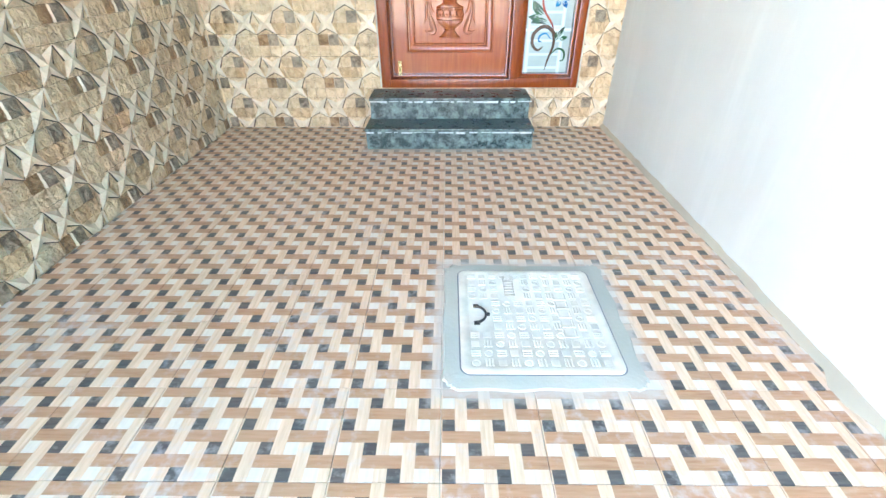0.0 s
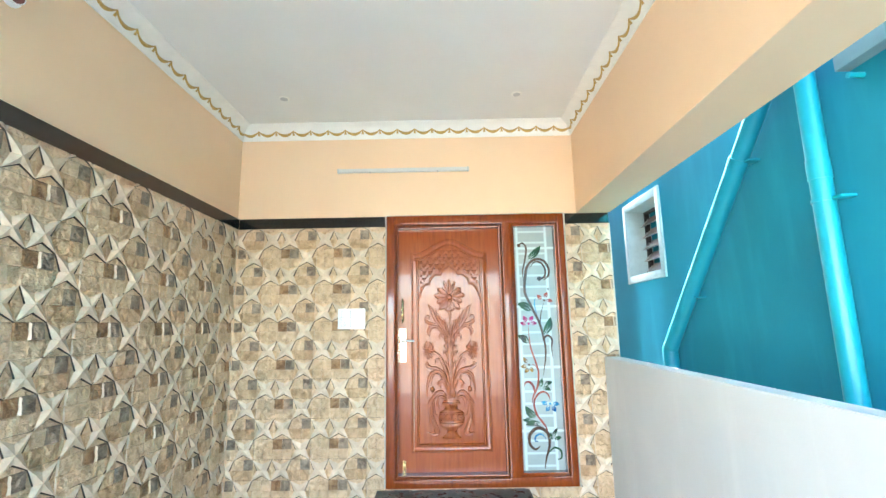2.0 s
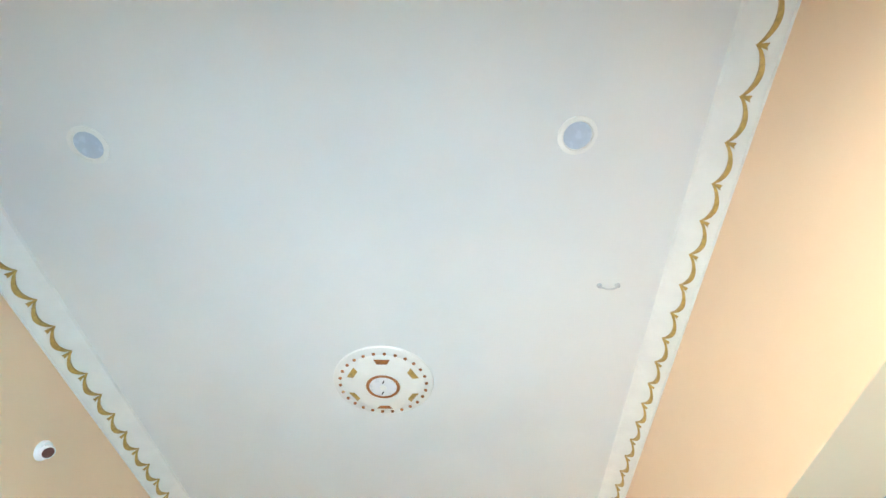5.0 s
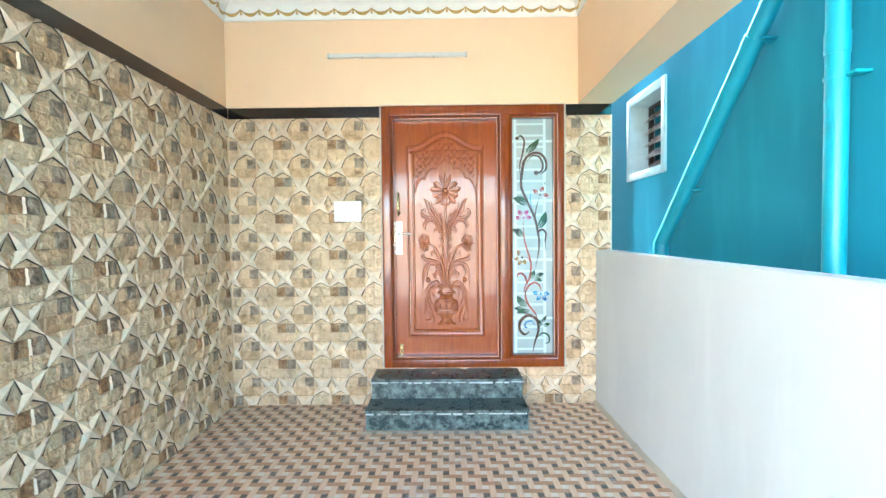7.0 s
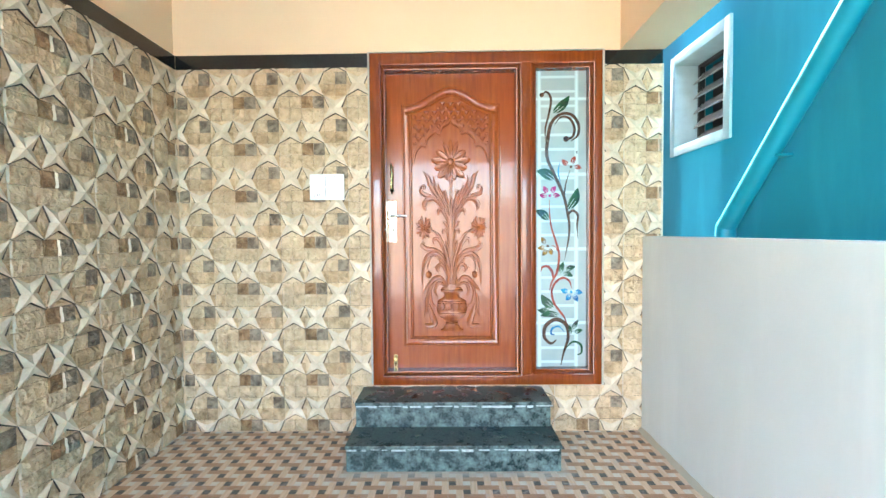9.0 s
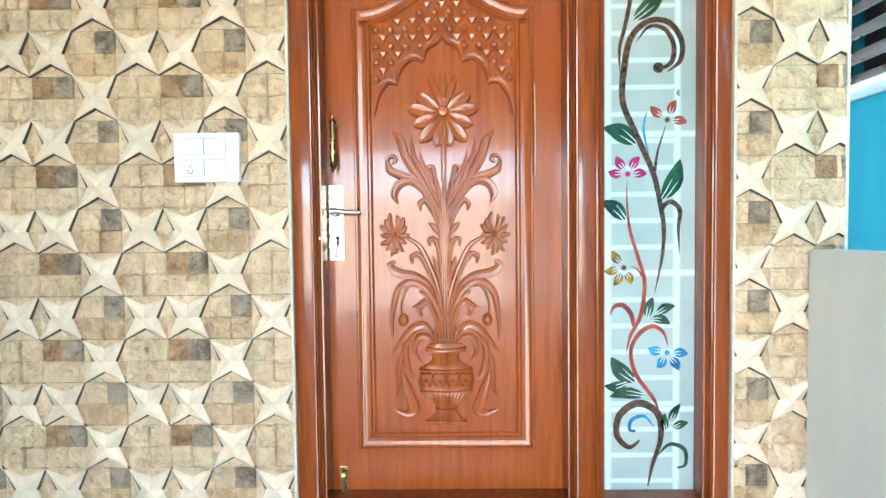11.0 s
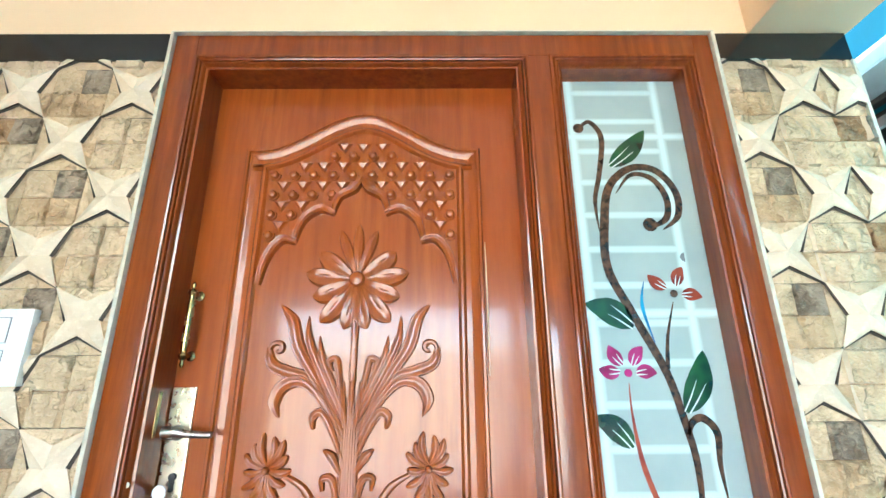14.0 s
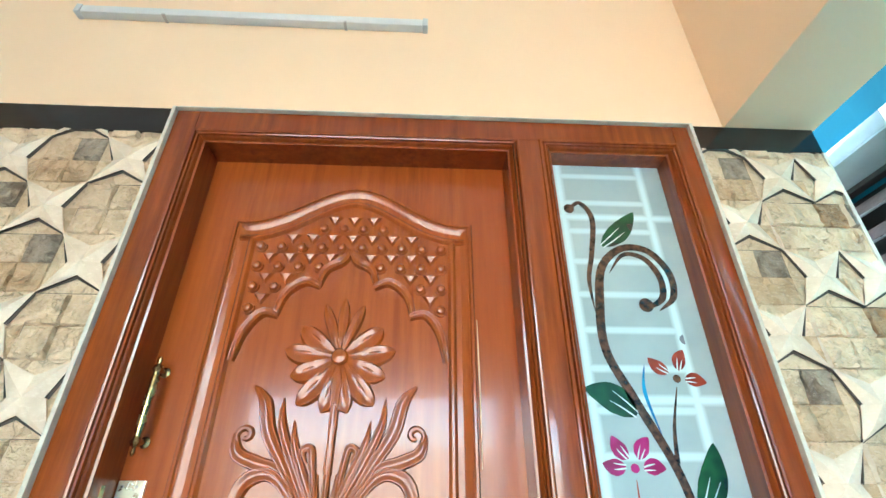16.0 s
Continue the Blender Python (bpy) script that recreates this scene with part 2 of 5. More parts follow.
def weave_floor():
    """Printed basket weave: brown bars, oak bars, black and cream squares, two repeats a tile."""
    n = Nodes("weave_floor_tile", 0.38, spec=0.25)
    s = n.t.nodes.new("ShaderNodeSeparateXYZ")
    n.t.links.new(n.co.outputs["Object"], s.inputs[0])
    x = n.math("DIVIDE", s.outputs[0], TX / 2)
    v = n.math("DIVIDE", n.math("SUBTRACT", TY, s.outputs[1]), TY / 4)
    i = n.math("FLOOR", v)
    f = n.math("FRACT", v)
    gap = n.math("GREATER_THAN", f, 0.5)
    q = n.math("FRACT", n.math("ADD", n.math("SUBTRACT", x, n.math("MULTIPLY", i, 0.5)), 4.0 - 0.66 + 0.125))
    k = n.math("FLOOR", n.math("MULTIPLY", q, 4.0))

    def is_k(value):
        return n.math("COMPARE", k, float(value), 0.1)

    w = n.moved()
    g_h, g_v = n.noise(w, 26, 5, 0.6, (0.35, 4, 1)), n.noise(w, 26, 5, 0.6, (4, 0.35, 1))
    tone = n.noise(w, 9, 2, 0.5)
    brown = n.mix(n.ramp(g_h, 0.3, 0.7), (0.38, 0.195, 0.10), (0.51, 0.30, 0.175))
    brown = n.mix(n.ramp(tone, 0.35, 0.7, 0, 0.5), brown, (0.49, 0.285, 0.17))
    oak = n.mix(n.ramp(g_v, 0.3, 0.7), (0.60, 0.42, 0.275), (0.77, 0.575, 0.405))
    ink = n.mix(n.ramp(g_h, 0.3, 0.7), (0.075, 0.066, 0.058), (0.14, 0.125, 0.11))
    cream = n.mix(n.ramp(g_v, 0.3, 0.7), (0.64, 0.57, 0.47), (0.73, 0.66, 0.56))
    in_gap = n.mix(is_k(0), n.mix(is_k(2), oak, cream), ink)
    in_row = n.mix(is_k(1), brown, oak)
    c = n.mix(gap, in_row, in_gap)
    p = n.geo.outputs["Position"]
    haze = n.math("MULTIPLY", n.noise(p, 3.0, 4, 0.65), n.noise(p, 30, 4, 0.6))
    c = n.mix(n.ramp(haze, 0.26, 0.42, 0.0, 0.55), c, (0.56, 0.53, 0.50))
    # trowelled cement smeared round the cover, the steps and along the parapet
    at = n.t.nodes.new("ShaderNodeSeparateXYZ")
    n.t.links.new(p, at.inputs[0])
    px, py = at.outputs[0], at.outputs[1]

    def off(cx, cy, hx, hy):
        dx = n.math("SUBTRACT", n.math("ABSOLUTE", n.math("SUBTRACT", px, cx)), hx)
        return n.math("MAXIMUM", dx, n.math("SUBTRACT", n.math("ABSOLUTE", n.math("SUBTRACT", py, cy)), hy))

    near = n.ramp(off(0.306, 1.209, 0.345, 0.355), 0.0, 0.085, 1.0, 0.0)
    near = n.math("MAXIMUM", near, n.ramp(off(0.0, 3.2, 0.60, 0.22), 0.0, 0.11, 0.9, 0.0))
    near = n.math("MAXIMUM", near, n.ramp(n.math("SUBTRACT", 1.27, px), 0.0, 0.16, 0.75, 0.0))
    rub = n.math("ADD", near, n.math("MULTIPLY", n.noise(p, 13, 5, 0.65, (1, 2.2, 1)), 1.1))
    smear = n.math("MULTIPLY", n.ramp(rub, 0.95, 1.5, 0.0, 0.7), n.ramp(near, 0.02, 0.2))
    c = n.mix(smear, c, (0.53, 0.49, 0.43))
    n.colour(c)
    n.rough(n.ramp(n.math("ADD", haze, n.math("MULTIPLY", smear, 0.3)), 0.2, 0.4, 0.28, 0.7))
    return n.m


FLOORT = weave_floor()


def frosted_glass():
    """Frosted pane with the pale grille that shows softly behind it."""
    n = Nodes("frosted_glass", 0.12, coat=0.4, coat_rough=0.03)
    s = n.t.nodes.new("ShaderNodeSeparateXYZ")
    n.t.links.new(n.co.outputs["Object"], s.inputs[0])
    u, v = s.outputs[0], s.outputs[2]

    def line(coord, at, half):
        return n.ramp(n.math("ABSOLUTE", n.math("SUBTRACT", coord, at)), half * 0.35, half * 1.5, 1.0, 0.0)

    across = n.math("ABSOLUTE", n.math("SUBTRACT", n.math("FRACT", n.math("DIVIDE", n.math("ADD", v, 0.013), 0.0955)), 0.5))
    bars = n.ramp(across, 0.045, 0.125, 0.8, 0.0)
    inside = n.ramp(n.math("ABSOLUTE", n.math("SUBTRACT", u, 0.158)), 0.125, 0.14, 1.0, 0.0)
    bars = n.math("MULTIPLY", bars, inside)
    for at in (0.034, 0.282):
        bars = n.math("MAXIMUM", bars, line(u, at, 0.011))
    for at in (0.30, 0.80, 1.30, 1.80):
        bars = n.math("MAXIMUM", bars, line(v, at, 0.010))
    cloud = n.noise(n.co.outputs["Object"], 5, 3)
    base = n.mix(n.ramp(cloud, 0.3, 0.7), (0.28, 0.37, 0.37), (0.37, 0.445, 0.435))
    n.colour(n.mix(bars, base, (0.54, 0.71, 0.71)))
    return n.m


FROST = frosted_glass()


def glass_paint(name, a, b, scale=14):
    n = Nodes(name, 0.15, coat=0.5)
    v = n.noise(n.co.outputs["Object"], scale, 2)
    n.colour(n.mix(n.ramp(v, 0.38, 0.62), a, b))
    return n.m


G_GREEN = glass_paint("glass_green", (0.006, 0.030, 0.020), (0.015, 0.085, 0.030))
G_BROWN = glass_paint("glass_brown", (0.025, 0.014, 0.012), (0.11, 0.055, 0.03), 60)
G_RED = glass_paint("glass_red", (0.17, 0.018, 0.016), (0.32, 0.06, 0.03))
G_PINK = glass_paint("glass_magenta", (0.22, 0.008, 0.07), (0.40, 0.02, 0.16))
G_BLUE = glass_paint("glass_blue", (0.004, 0.07, 0.22), (0.02, 0.28, 0.50))
G_OCHRE = glass_paint("glass_ochre", (0.03, 0.018, 0.008), (0.34, 0.18, 0.02), 30)
G_PALE = plain("clear_line", (0.58, 0.70, 0.69), 0.2)


# ---------------------------------------------------------------- building blocks
def box(bm, x0, x1, y0, y1, z0, z1, bevel=0.0):
    vs = [bm.verts.new(p) for p in ((x0, y0, z0), (x1, y0, z0), (x1, y1, z0), (x0, y1, z0), (x0, y0, z1), (x1, y0, z1), (x1, y1, z1), (x0, y1, z1))]
    fs = [bm.faces.new([vs[i] for i in f]) for f in ((3, 2, 1, 0), (4, 5, 6, 7), (0, 1, 5, 4), (1, 2, 6, 5), (2, 3, 7, 6), (3, 0, 4, 7))]
    if bevel:
        es = {e for f in fs for e in f.edges}
        bmesh.ops.bevel(bm, geom=list(es), offset=bevel, segments=2, affect="EDGES", profile=0.6)
    return bm


def part(name, bm, material, parent=None, label="", smooth=False, at=None):
    me = bpy.data.meshes.new(name)
    bm.normal_update()
    bm.to_mesh(me)
    bm.free()
    for m in material if isinstance(material, (list, tuple)) else [material]:
        me.materials.append(m)
    if smooth:
        me.polygons.foreach_set("use_smooth", [True] * len(me.polygons))
        me.set_sharp_from_angle(angle=radians(38))
    ob = new(name, me)
    if at is not None:
        ob.location = at
    ob.parent = parent
    return tagged(ob, label)


def root(name, label="", category="", group="", kind="", at=(0, 0, 0)):
    ob = new(name)
    ob.location = at
    ob.empty_display_size = 0.1
    return tagged(ob, label, category, group, kind)


def slab(name, material, *b, bevel=0.0, label=""):
    return tagged(part(name, box(bmesh.new(), *b, bevel=bevel), material, label=label), kind="structure")


def bar(name, material, parent, *b, bevel=0.002, label=""):
    return part(name, box(bmesh.new(), *b, bevel=bevel), material, parent, label, smooth=bevel > 0)


def tube(bm, p0, p1, r0, r1=None, seg=20, caps=True):
    """A round bar between two points."""
    r1 = r0 if r1 is None else r1
    a, b = Vector(p0), Vector(p1)
    m = (b - a).to_track_quat("Z", "Y").to_matrix()
    rings = [[bm.verts.new(c + m @ Vector((r * math.cos(2 * math.pi * k / seg), r * math.sin(2 * math.pi * k / seg), 0))) for k in range(seg)] for c, r in ((a, r0), (b, r1))]
    for k in range(seg):
        bm.faces.new((rings[0][k], rings[0][(k + 1) % seg], rings[1][(k + 1) % seg], rings[1][k]))
    if caps:
        bm.faces.new(rings[0][::-1])
        bm.faces.new(rings[1])
    return bm


def lathe(bm, profile, seg=28, m=Matrix()):
    """Turned body: (radius, height) rows about z, placed by m."""
    rings = []
    for r, h in profile:
        rings.append([bm.verts.new(m @ Vector((r * math.cos(2 * math.pi * k / seg), r * math.sin(2 * math.pi * k / seg), h))) for k in range(seg)])
    for a, b in zip(rings, rings[1:]):
        for k in range(seg):
            bm.faces.new((a[k], a[(k + 1) % seg], b[(k + 1) % seg], b[k]))
    bm.faces.new(rings[0][::-1])
    bm.faces.new(rings[-1])
    return bm


def spline(pts, n=6):
    """Catmull-Rom through 2D points."""
    p = [pts[0]] + list(pts) + [pts[-1]]
    out = []
    for i in range(1, len(p) - 2):
        for k in range(n):
            t = k / n
            out.append(tuple(0.5 * (2 * p[i][j] + (p[i + 1][j] - p[i - 1][j]) * t + (2 * p[i - 1][j] - 5 * p[i][j] + 4 * p[i + 1][j] - p[i + 2][j]) * t * t
                                    + (3 * p[i][j] - p[i - 1][j] - 3 * p[i + 1][j] + p[i + 2][j]) * t ** 3) for j in (0, 1)))
    out.append(tuple(pts[-1]))
    return out


ROUND = ((-1, 0), (-0.86, 0.58), (-0.5, 0.92), (0, 1.0), (0.5, 0.92), (0.86, 0.58), (1, 0))
FLUTED = ((-1, 0), (-0.94, 0.62), (-0.78, 0.97), (-0.58, 0.96), (-0.3, 0.80), (0, 0.74), (0.3, 0.80), (0.58, 0.96), (0.78, 0.97), (0.94, 0.62), (1, 0))


def faced(f):
    """Turns a face towards the porch."""
    f.normal_update()
    if f.normal.y > 0:
        f.normal_flip()


def ridge(bm, pts, widths, h, y, shape=ROUND, n=6):
    """A carved stroke on an upright face at depth y: it stands h proud and tapers by widths."""
    path = spline(pts, n)
    rows = []
    for i, (x, z) in enumerate(path):
        a, b = path[max(0, i - 1)], path[min(len(path) - 1, i + 1)]
        d = math.hypot(b[0] - a[0], b[1] - a[1]) or 1.0
        nx, nz = -(b[1] - a[1]) / d, (b[0] - a[0]) / d
        u = i / (len(path) - 1) * (len(widths) - 1)
        k = min(int(u), len(widths) - 2)
        w = widths[k] + (widths[k + 1] - widths[k]) * (u - k)
        hh = h * min(1.0, 0.25 + w / max(widths))
        rows.append([bm.verts.new((x + nx * w * o, y - hh * e, z + nz * w * o)) for o, e in shape])
    for a, b in zip(rows, rows[1:]):
        for k in range(len(shape) - 1):
            faced(bm.faces.new((a[k], a[k + 1], b[k + 1], b[k])))
    return bm


def ribbon(bm, pts, widths, y, n=6):
    return ridge(bm, pts, widths, 0.0008, y, ((-1, 0), (1, 0)), n)


def sweep(bm, path, profile, y, closed=True):
    """A moulding: profile rows (outwards, proud) run along a path in an upright face; the path goes clockwise, as seen from the front."""
    m = len(path)
    rings = []
    for i in range(m):
        p = Vector(path[i])
        a = (p - Vector(path[i - 1])).normalized() if closed or i else (Vector(path[1]) - p).normalized()
        b = (Vector(path[(i + 1) % m]) - p).normalized() if closed or i < m - 1 else a
        na, nb = Vector((-a.y, a.x)), Vector((-b.y, b.x))
        nn = (na + nb)
        nn = nn / max(0.25, nn.dot(na)) if nn.length > 1e-6 else na
        rings.append([bm.verts.new((p.x + nn.x * o, y - h, p.y + nn.y * o)) for o, h in profile])
    for i in range(m if closed else m - 1):
        a, b = rings[i], rings[(i + 1) % m]
        for k in range(len(profile) - 1):
            faced(bm.faces.new((a[k], a[k + 1], b[k + 1], b[k])))
    return bm


# ---------------------------------------------------------------- large structure
slab("floor", GROUT, XL - 0.2, XO, YF - 0.3, YB + 0.2, -0.12, -0.007, label="grey mortar bed under the porch tiles")
slab("ground", ROADM, -60, 60, -60, 60, -0.4, -0.125, label="pale concrete street ground in front of the porch")
slab("wall_left", PEACH, XL - 0.25, XL - 0.018, YF - 0.3, YB + 0.2, -0.1, 3.6, label="peach painted side wall of the porch")
wall_back = root("wall_back", "peach painted house wall around the front door", "wall", kind="structure")
for b in ((XL - 0.018, FX0, -0.1, FZ1), (FX1, XO, -0.1, FZ1), (FX0, FX1, -0.1, FZ0), (XL - 0.018, XO, FZ1, 3.6)):
    part("wall_panel", box(bmesh.new(), b[0], b[1], YB + 0.012, YB + 0.24, b[2], b[3]), PEACH, wall_back)
# out of view; made two storeys tall to keep direct sun off the porch
slab("house_back", FARW, XL, XO, YB + 0.7, YB + 5.0, -0.1, 6.6, label="unseen plain body of the house, raised to block the sun")
slab("ceiling", CEIL, XL - 0.25, XO, YF - 0.3, YB + 0.24, ZC, 3.6, label="white painted flat porch ceiling")
slab("beam", PEACH, XBEAM, 1.386, YF - 0.3, YB + 0.012, ZBEAM, ZC, bevel=0.004, label="peach painted beam over the parapet")
for v in bpy.data.objects["beam"].data.vertices:
    if v.co.x < XBEAM + 0.01:
        v.co.x += SKEW * (v.co.y - YB)
slab("beam_front", PEACH, XL - 0.018, XBEAM - 0.055, YF - 0.3, YF, ZBEAM, ZC, bevel=0.004, label="peach painted beam over the porch mouth")
slab("post", PEACH, XP - 0.1, XO, YF - 0.3, YF - 0.02, 1.28, ZBEAM, bevel=0.004, label="peach painted porch corner post")



def parapet_x(y):
    """Inner face of the parapet, which stands a little out of square."""
    return 1.246 + 0.0075 * (YB - y)


bm = box(bmesh.new(), XP, XO, YF - 0.3, YB + 0.004, -0.1, 1.287)
for v in bm.verts:
    if v.co.x < XP + 0.01:
        v.co.x = parapet_x(v.co.y)
    if v.co.z > 1 and v.co.y < 0:
        v.co.z = 1.262
bmesh.ops.bevel(bm, geom=bm.edges[:], offset=0.006, segments=2, affect="EDGES")
tagged(part("parapet", bm, PARW, smooth=True), "whitewashed plaster parapet beside the porch floor", "parapet", kind="structure")
bm = bmesh.new()
random.seed(5)
rows = []
for k in range(60):
    y = YF - 0.2 + k * (YB + 0.8 + -YF - 0.6) / 59
    w = 0.022 + 0.012 * random.random() + (0.035 if k in (22, 23) else 0)
    rows.append([bm.verts.new(p) for p in ((parapet_x(y) + 0.004, y, 0.022 + 0.01 * random.random()), (parapet_x(y) - w * 0.6, y, 0.014), (parapet_x(y) - w, y, -0.002))])
for a, b in zip(rows, rows[1:]):
    for k in (0, 1):
        bm.faces.new((a[k], b[k], b[k + 1], a[k + 1]))
tagged(part("mortar_fillet", bm, FILLET, smooth=True), "rough yellowish cement strip along the parapet foot", "trim", kind="structure")

for nm, b in (("trim_band_side", (XL - 0.018, XL + 0.001, YF - 0.3, YB - 0.002, BAND0, BAND1)), ("trim_band_door", (XL + 0.001, FX0 - 0.008, YB - 0.001, YB + 0.012, BAND0, BAND1)),
              ("trim_band_end", (FX1 + 0.008, XO, YB - 0.001, YB + 0.012, BAND0, BAND1))):
    slab(nm, GRANB, *b, bevel=0.0015, label="polished black granite band above the wall tiles")
slab("trim_plaster_edge", GROUT, XO - 0.004, XO + 0.006, YB - 0.002, YB + 0.2, 1.26, BAND0, label="white plaster edge where the tiled wall ends")

# mortar around the door frame
for nm, b in (("trim_mortar_door", (FX0 - 0.010, FX0, FZ0 + 0.01, FZ1)), ("trim_mortar_glass", (FX1, FX1 + 0.010, FZ0, FZ1)), ("trim_mortar_top", (FX0 - 0.01, FX1 + 0.01, FZ1, FZ1 + 0.004))):
    slab(nm, GROUT, b[0], b[1], YB - 0.004, YB + 0.05, b[2], b[3], bevel=0.002, label="cream mortar line beside the door frame")

# neighbouring house, with the opening for its louvred window
WY0, WY1, WZ0, WZ1 = 3.67, 4.335, 2.005, 2.685
blue = root("wall_neighbour", "turquoise painted plaster wall of the neighbouring house", "wall", kind="structure")
for b in ((-6, WY0, -0.12, 6.2), (WY1, 12.0, -0.12, 6.2), (WY0, WY1, -0.12, WZ0), (WY0, WY1, WZ1, 6.2)):
    part("wall_panel", box(bmesh.new(), XB, XB + 0.30, b[0], b[1], b[2], b[3]), BLUE, blue)
# out of sight behind the parapet; kept dark so less sun bounces up
slab("passage_ground", DARK_GROUND, XO, XB, -6, 16.0, -0.125, -0.11, label="unseen dark ground added in the passage to cut sunlight bounce")
# near-black solid in place of the dim interior behind the window
slab("neighbour_room", DARK, XB + 0.30, XB + 1.2, 3.2, 4.9, 1.5, 3.0, label="solid dark block standing in for the room's darkness behind the louvres")
slab("passage_end", FARW, XO - 3.0, XB + 3.0, 16.0, 16.3, -0.12, 3.0, label="pale plastered wall far behind the passage")
# added behind the camera; height and tone set the frontal bounce and gloss
slab("street_wall", STREETW, -14, 14, -9.4, -9.0, -0.12, 2.6, label="unseen buff wall added across the street for bounce light and reflections")


# ---------------------------------------------------------------- front steps
def granite_step(x0, x1, y0, y1, z0, z1, nose):
    st = root("granite_step", "dusty black granite doorstep with rough riser below the door", "step", "front steps", at=((x0 + x1) / 2, y0, z0))
    o = Vector(((x0 + x1) / 2, y0, z0))
    bm = box(bmesh.new(), x0 - o.x, x1 - o.x, nose, y1 - o.y, 0, z1 - z0 - 0.022)
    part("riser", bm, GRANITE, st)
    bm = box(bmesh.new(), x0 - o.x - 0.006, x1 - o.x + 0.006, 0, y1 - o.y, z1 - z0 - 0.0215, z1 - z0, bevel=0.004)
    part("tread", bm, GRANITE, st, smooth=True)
    random.seed(int(z1 * 1000))
    bm = bmesh.new()
    k = x0 - o.x
    while k < x1 - o.x - 0.06:
        w = 0.02 + 0.09 * random.random()
        box(bm, k, k + w, nose - 0.001, nose + 0.002, z1 - z0 - 0.026 - 0.012 * random.random(), z1 - z0 - 0.022)
        k += w + 0.03 * random.random()
    tagged(part("cement_smear", bm, DUST, st, "pale cement smears under the nosing"), kind="stuff")
    return st


granite_step(-0.598, 0.588, 3.003, YB + 0.01, 0.0, 0.148, 0.008)
granite_step(-0.590, 0.583, 3.238, YB + 0.01, 0.1485, 0.300, 0.008)


# ---------------------------------------------------------------- front door
door = root("door_1", "varnished teak front door, closed, with carved panel and frosted sidelight", "door", kind="structure")
frame_ob = root("door_frame")
frame_ob.parent = door
for nm, b in (("jamb", (FX0, -0.467, FZ0, FZ1)), ("jamb", (0.937, FX1, FZ0, FZ1)), ("mullion", (0.463, 0.522, 0.372, 2.424)), ("head", (-0.467, 0.937, 2.424, FZ1)), ("sill", (-0.467, 0.937, FZ0, 0.372))):
    part(nm, box(bmesh.new(), b[0], b[1], YFR, YFR + 0.16, b[2], b[3], bevel=0.003), WOODF, frame_ob, smooth=True)
# stepped beading towards the leaf and towards the glass
BEAD = ((0.036, 0.0), (0.034, 0.0055), (0.030, 0.0070), (0.026, 0.0050), (0.0245, -0.001), (0.0235, 0.002), (0.0205, 0.0055), (0.0170, 0.0035), (0.0160, -0.003), (0.0150, -0.001), (0.0115, 0.0020), (0.0085, -0.001), (0.0075, -0.007), (0.005, -0.012), (0.0, -0.014), (0.0, -0.12))
for x0, x1, z0, z1 in ((-0.433, 0.429, 0.394, 2.390), (GX0, 0.903, 0.406, 2.390)):
    loop = [(x0, z0), (x0, z1), (x1, z1), (x1, z0)]
    part("beading", sweep(bmesh.new(), loop, BEAD, YFR), WOODF, frame_ob, smooth=True)

leaf = part("door_leaf", box(bmesh.new(), LX0, LX1, YLEAF, YLEAF + 0.04, LZ0, LZ1, bevel=0.002), WOOD, door)
AX = -0.003


def arch_path(half, z0, zs, rise, n=28):
    pts = [(AX - half, z0), (AX - half, zs)]
    for k in range(1, n):
        u = -1 + 2 * k / n
        pts.append((AX + half * u, zs + rise * 0.5 * (1 + math.cos(math.pi * max(-1, min(1, u * 1.12))))))
    return pts + [(AX + half, zs), (AX + half, z0)]


MOULD = ((0.0, 0.0), (0.0, 0.004), (-0.004, 0.010), (-0.010, 0.010), (-0.013, 0.005), (-0.016, 0.006), (-0.022, 0.002), (-0.046, -0.002), (-0.050, 0.004), (-0.055, 0.009), (-0.061, 0.009), (-0.066, 0.003), (-0.068, 0.0))
part("panel_moulding", sweep(bmesh.new(), arch_path(0.330, 0.545, 2.186, 0.118), MOULD, YLEAF), WOOD, leaf, smooth=True)


# carved panel, drawn on a design grid about the axis of the leaf
def upper(u, v):
    return (u - 417) * 0.000675, 1.979 - 0.000668 * v


def lower(u, v):
    return (u - 440) * 0.000690, 1.367 - 0.000693 * v


def both(name, shapes, label=""):
    """Carved strokes, once on each side of the axis: (points, widths, height, shape)."""
    for side in (1, -1):
        bm = bmesh.new()
        for pts, widths, h, shape in shapes:
            ridge(bm, [(AX + side * x, z) for x, z in pts], widths, h, YLEAF, shape)
        part(name, bm, WOOD, leaf, label, smooth=True)


def stroke(grid, *pts, w=(0.002, 0.010, 0.002), h=0.011, shape=FLUTED):
    return [grid(*p) for p in pts], w, h, shape


def curl(grid, u, v, r, turn=1.0, start=0.0, w=0.008):
    """A round volute."""
    pts = []
    for k in range(9):
        a = start + turn * k * 0.72
        rr = r * (1 - k * 0.085)
        pts.append(grid(u + rr * math.cos(a), v + rr * math.sin(a)))
    return pts, (w * 0.6, w, w * 0.7), 0.011, ROUND


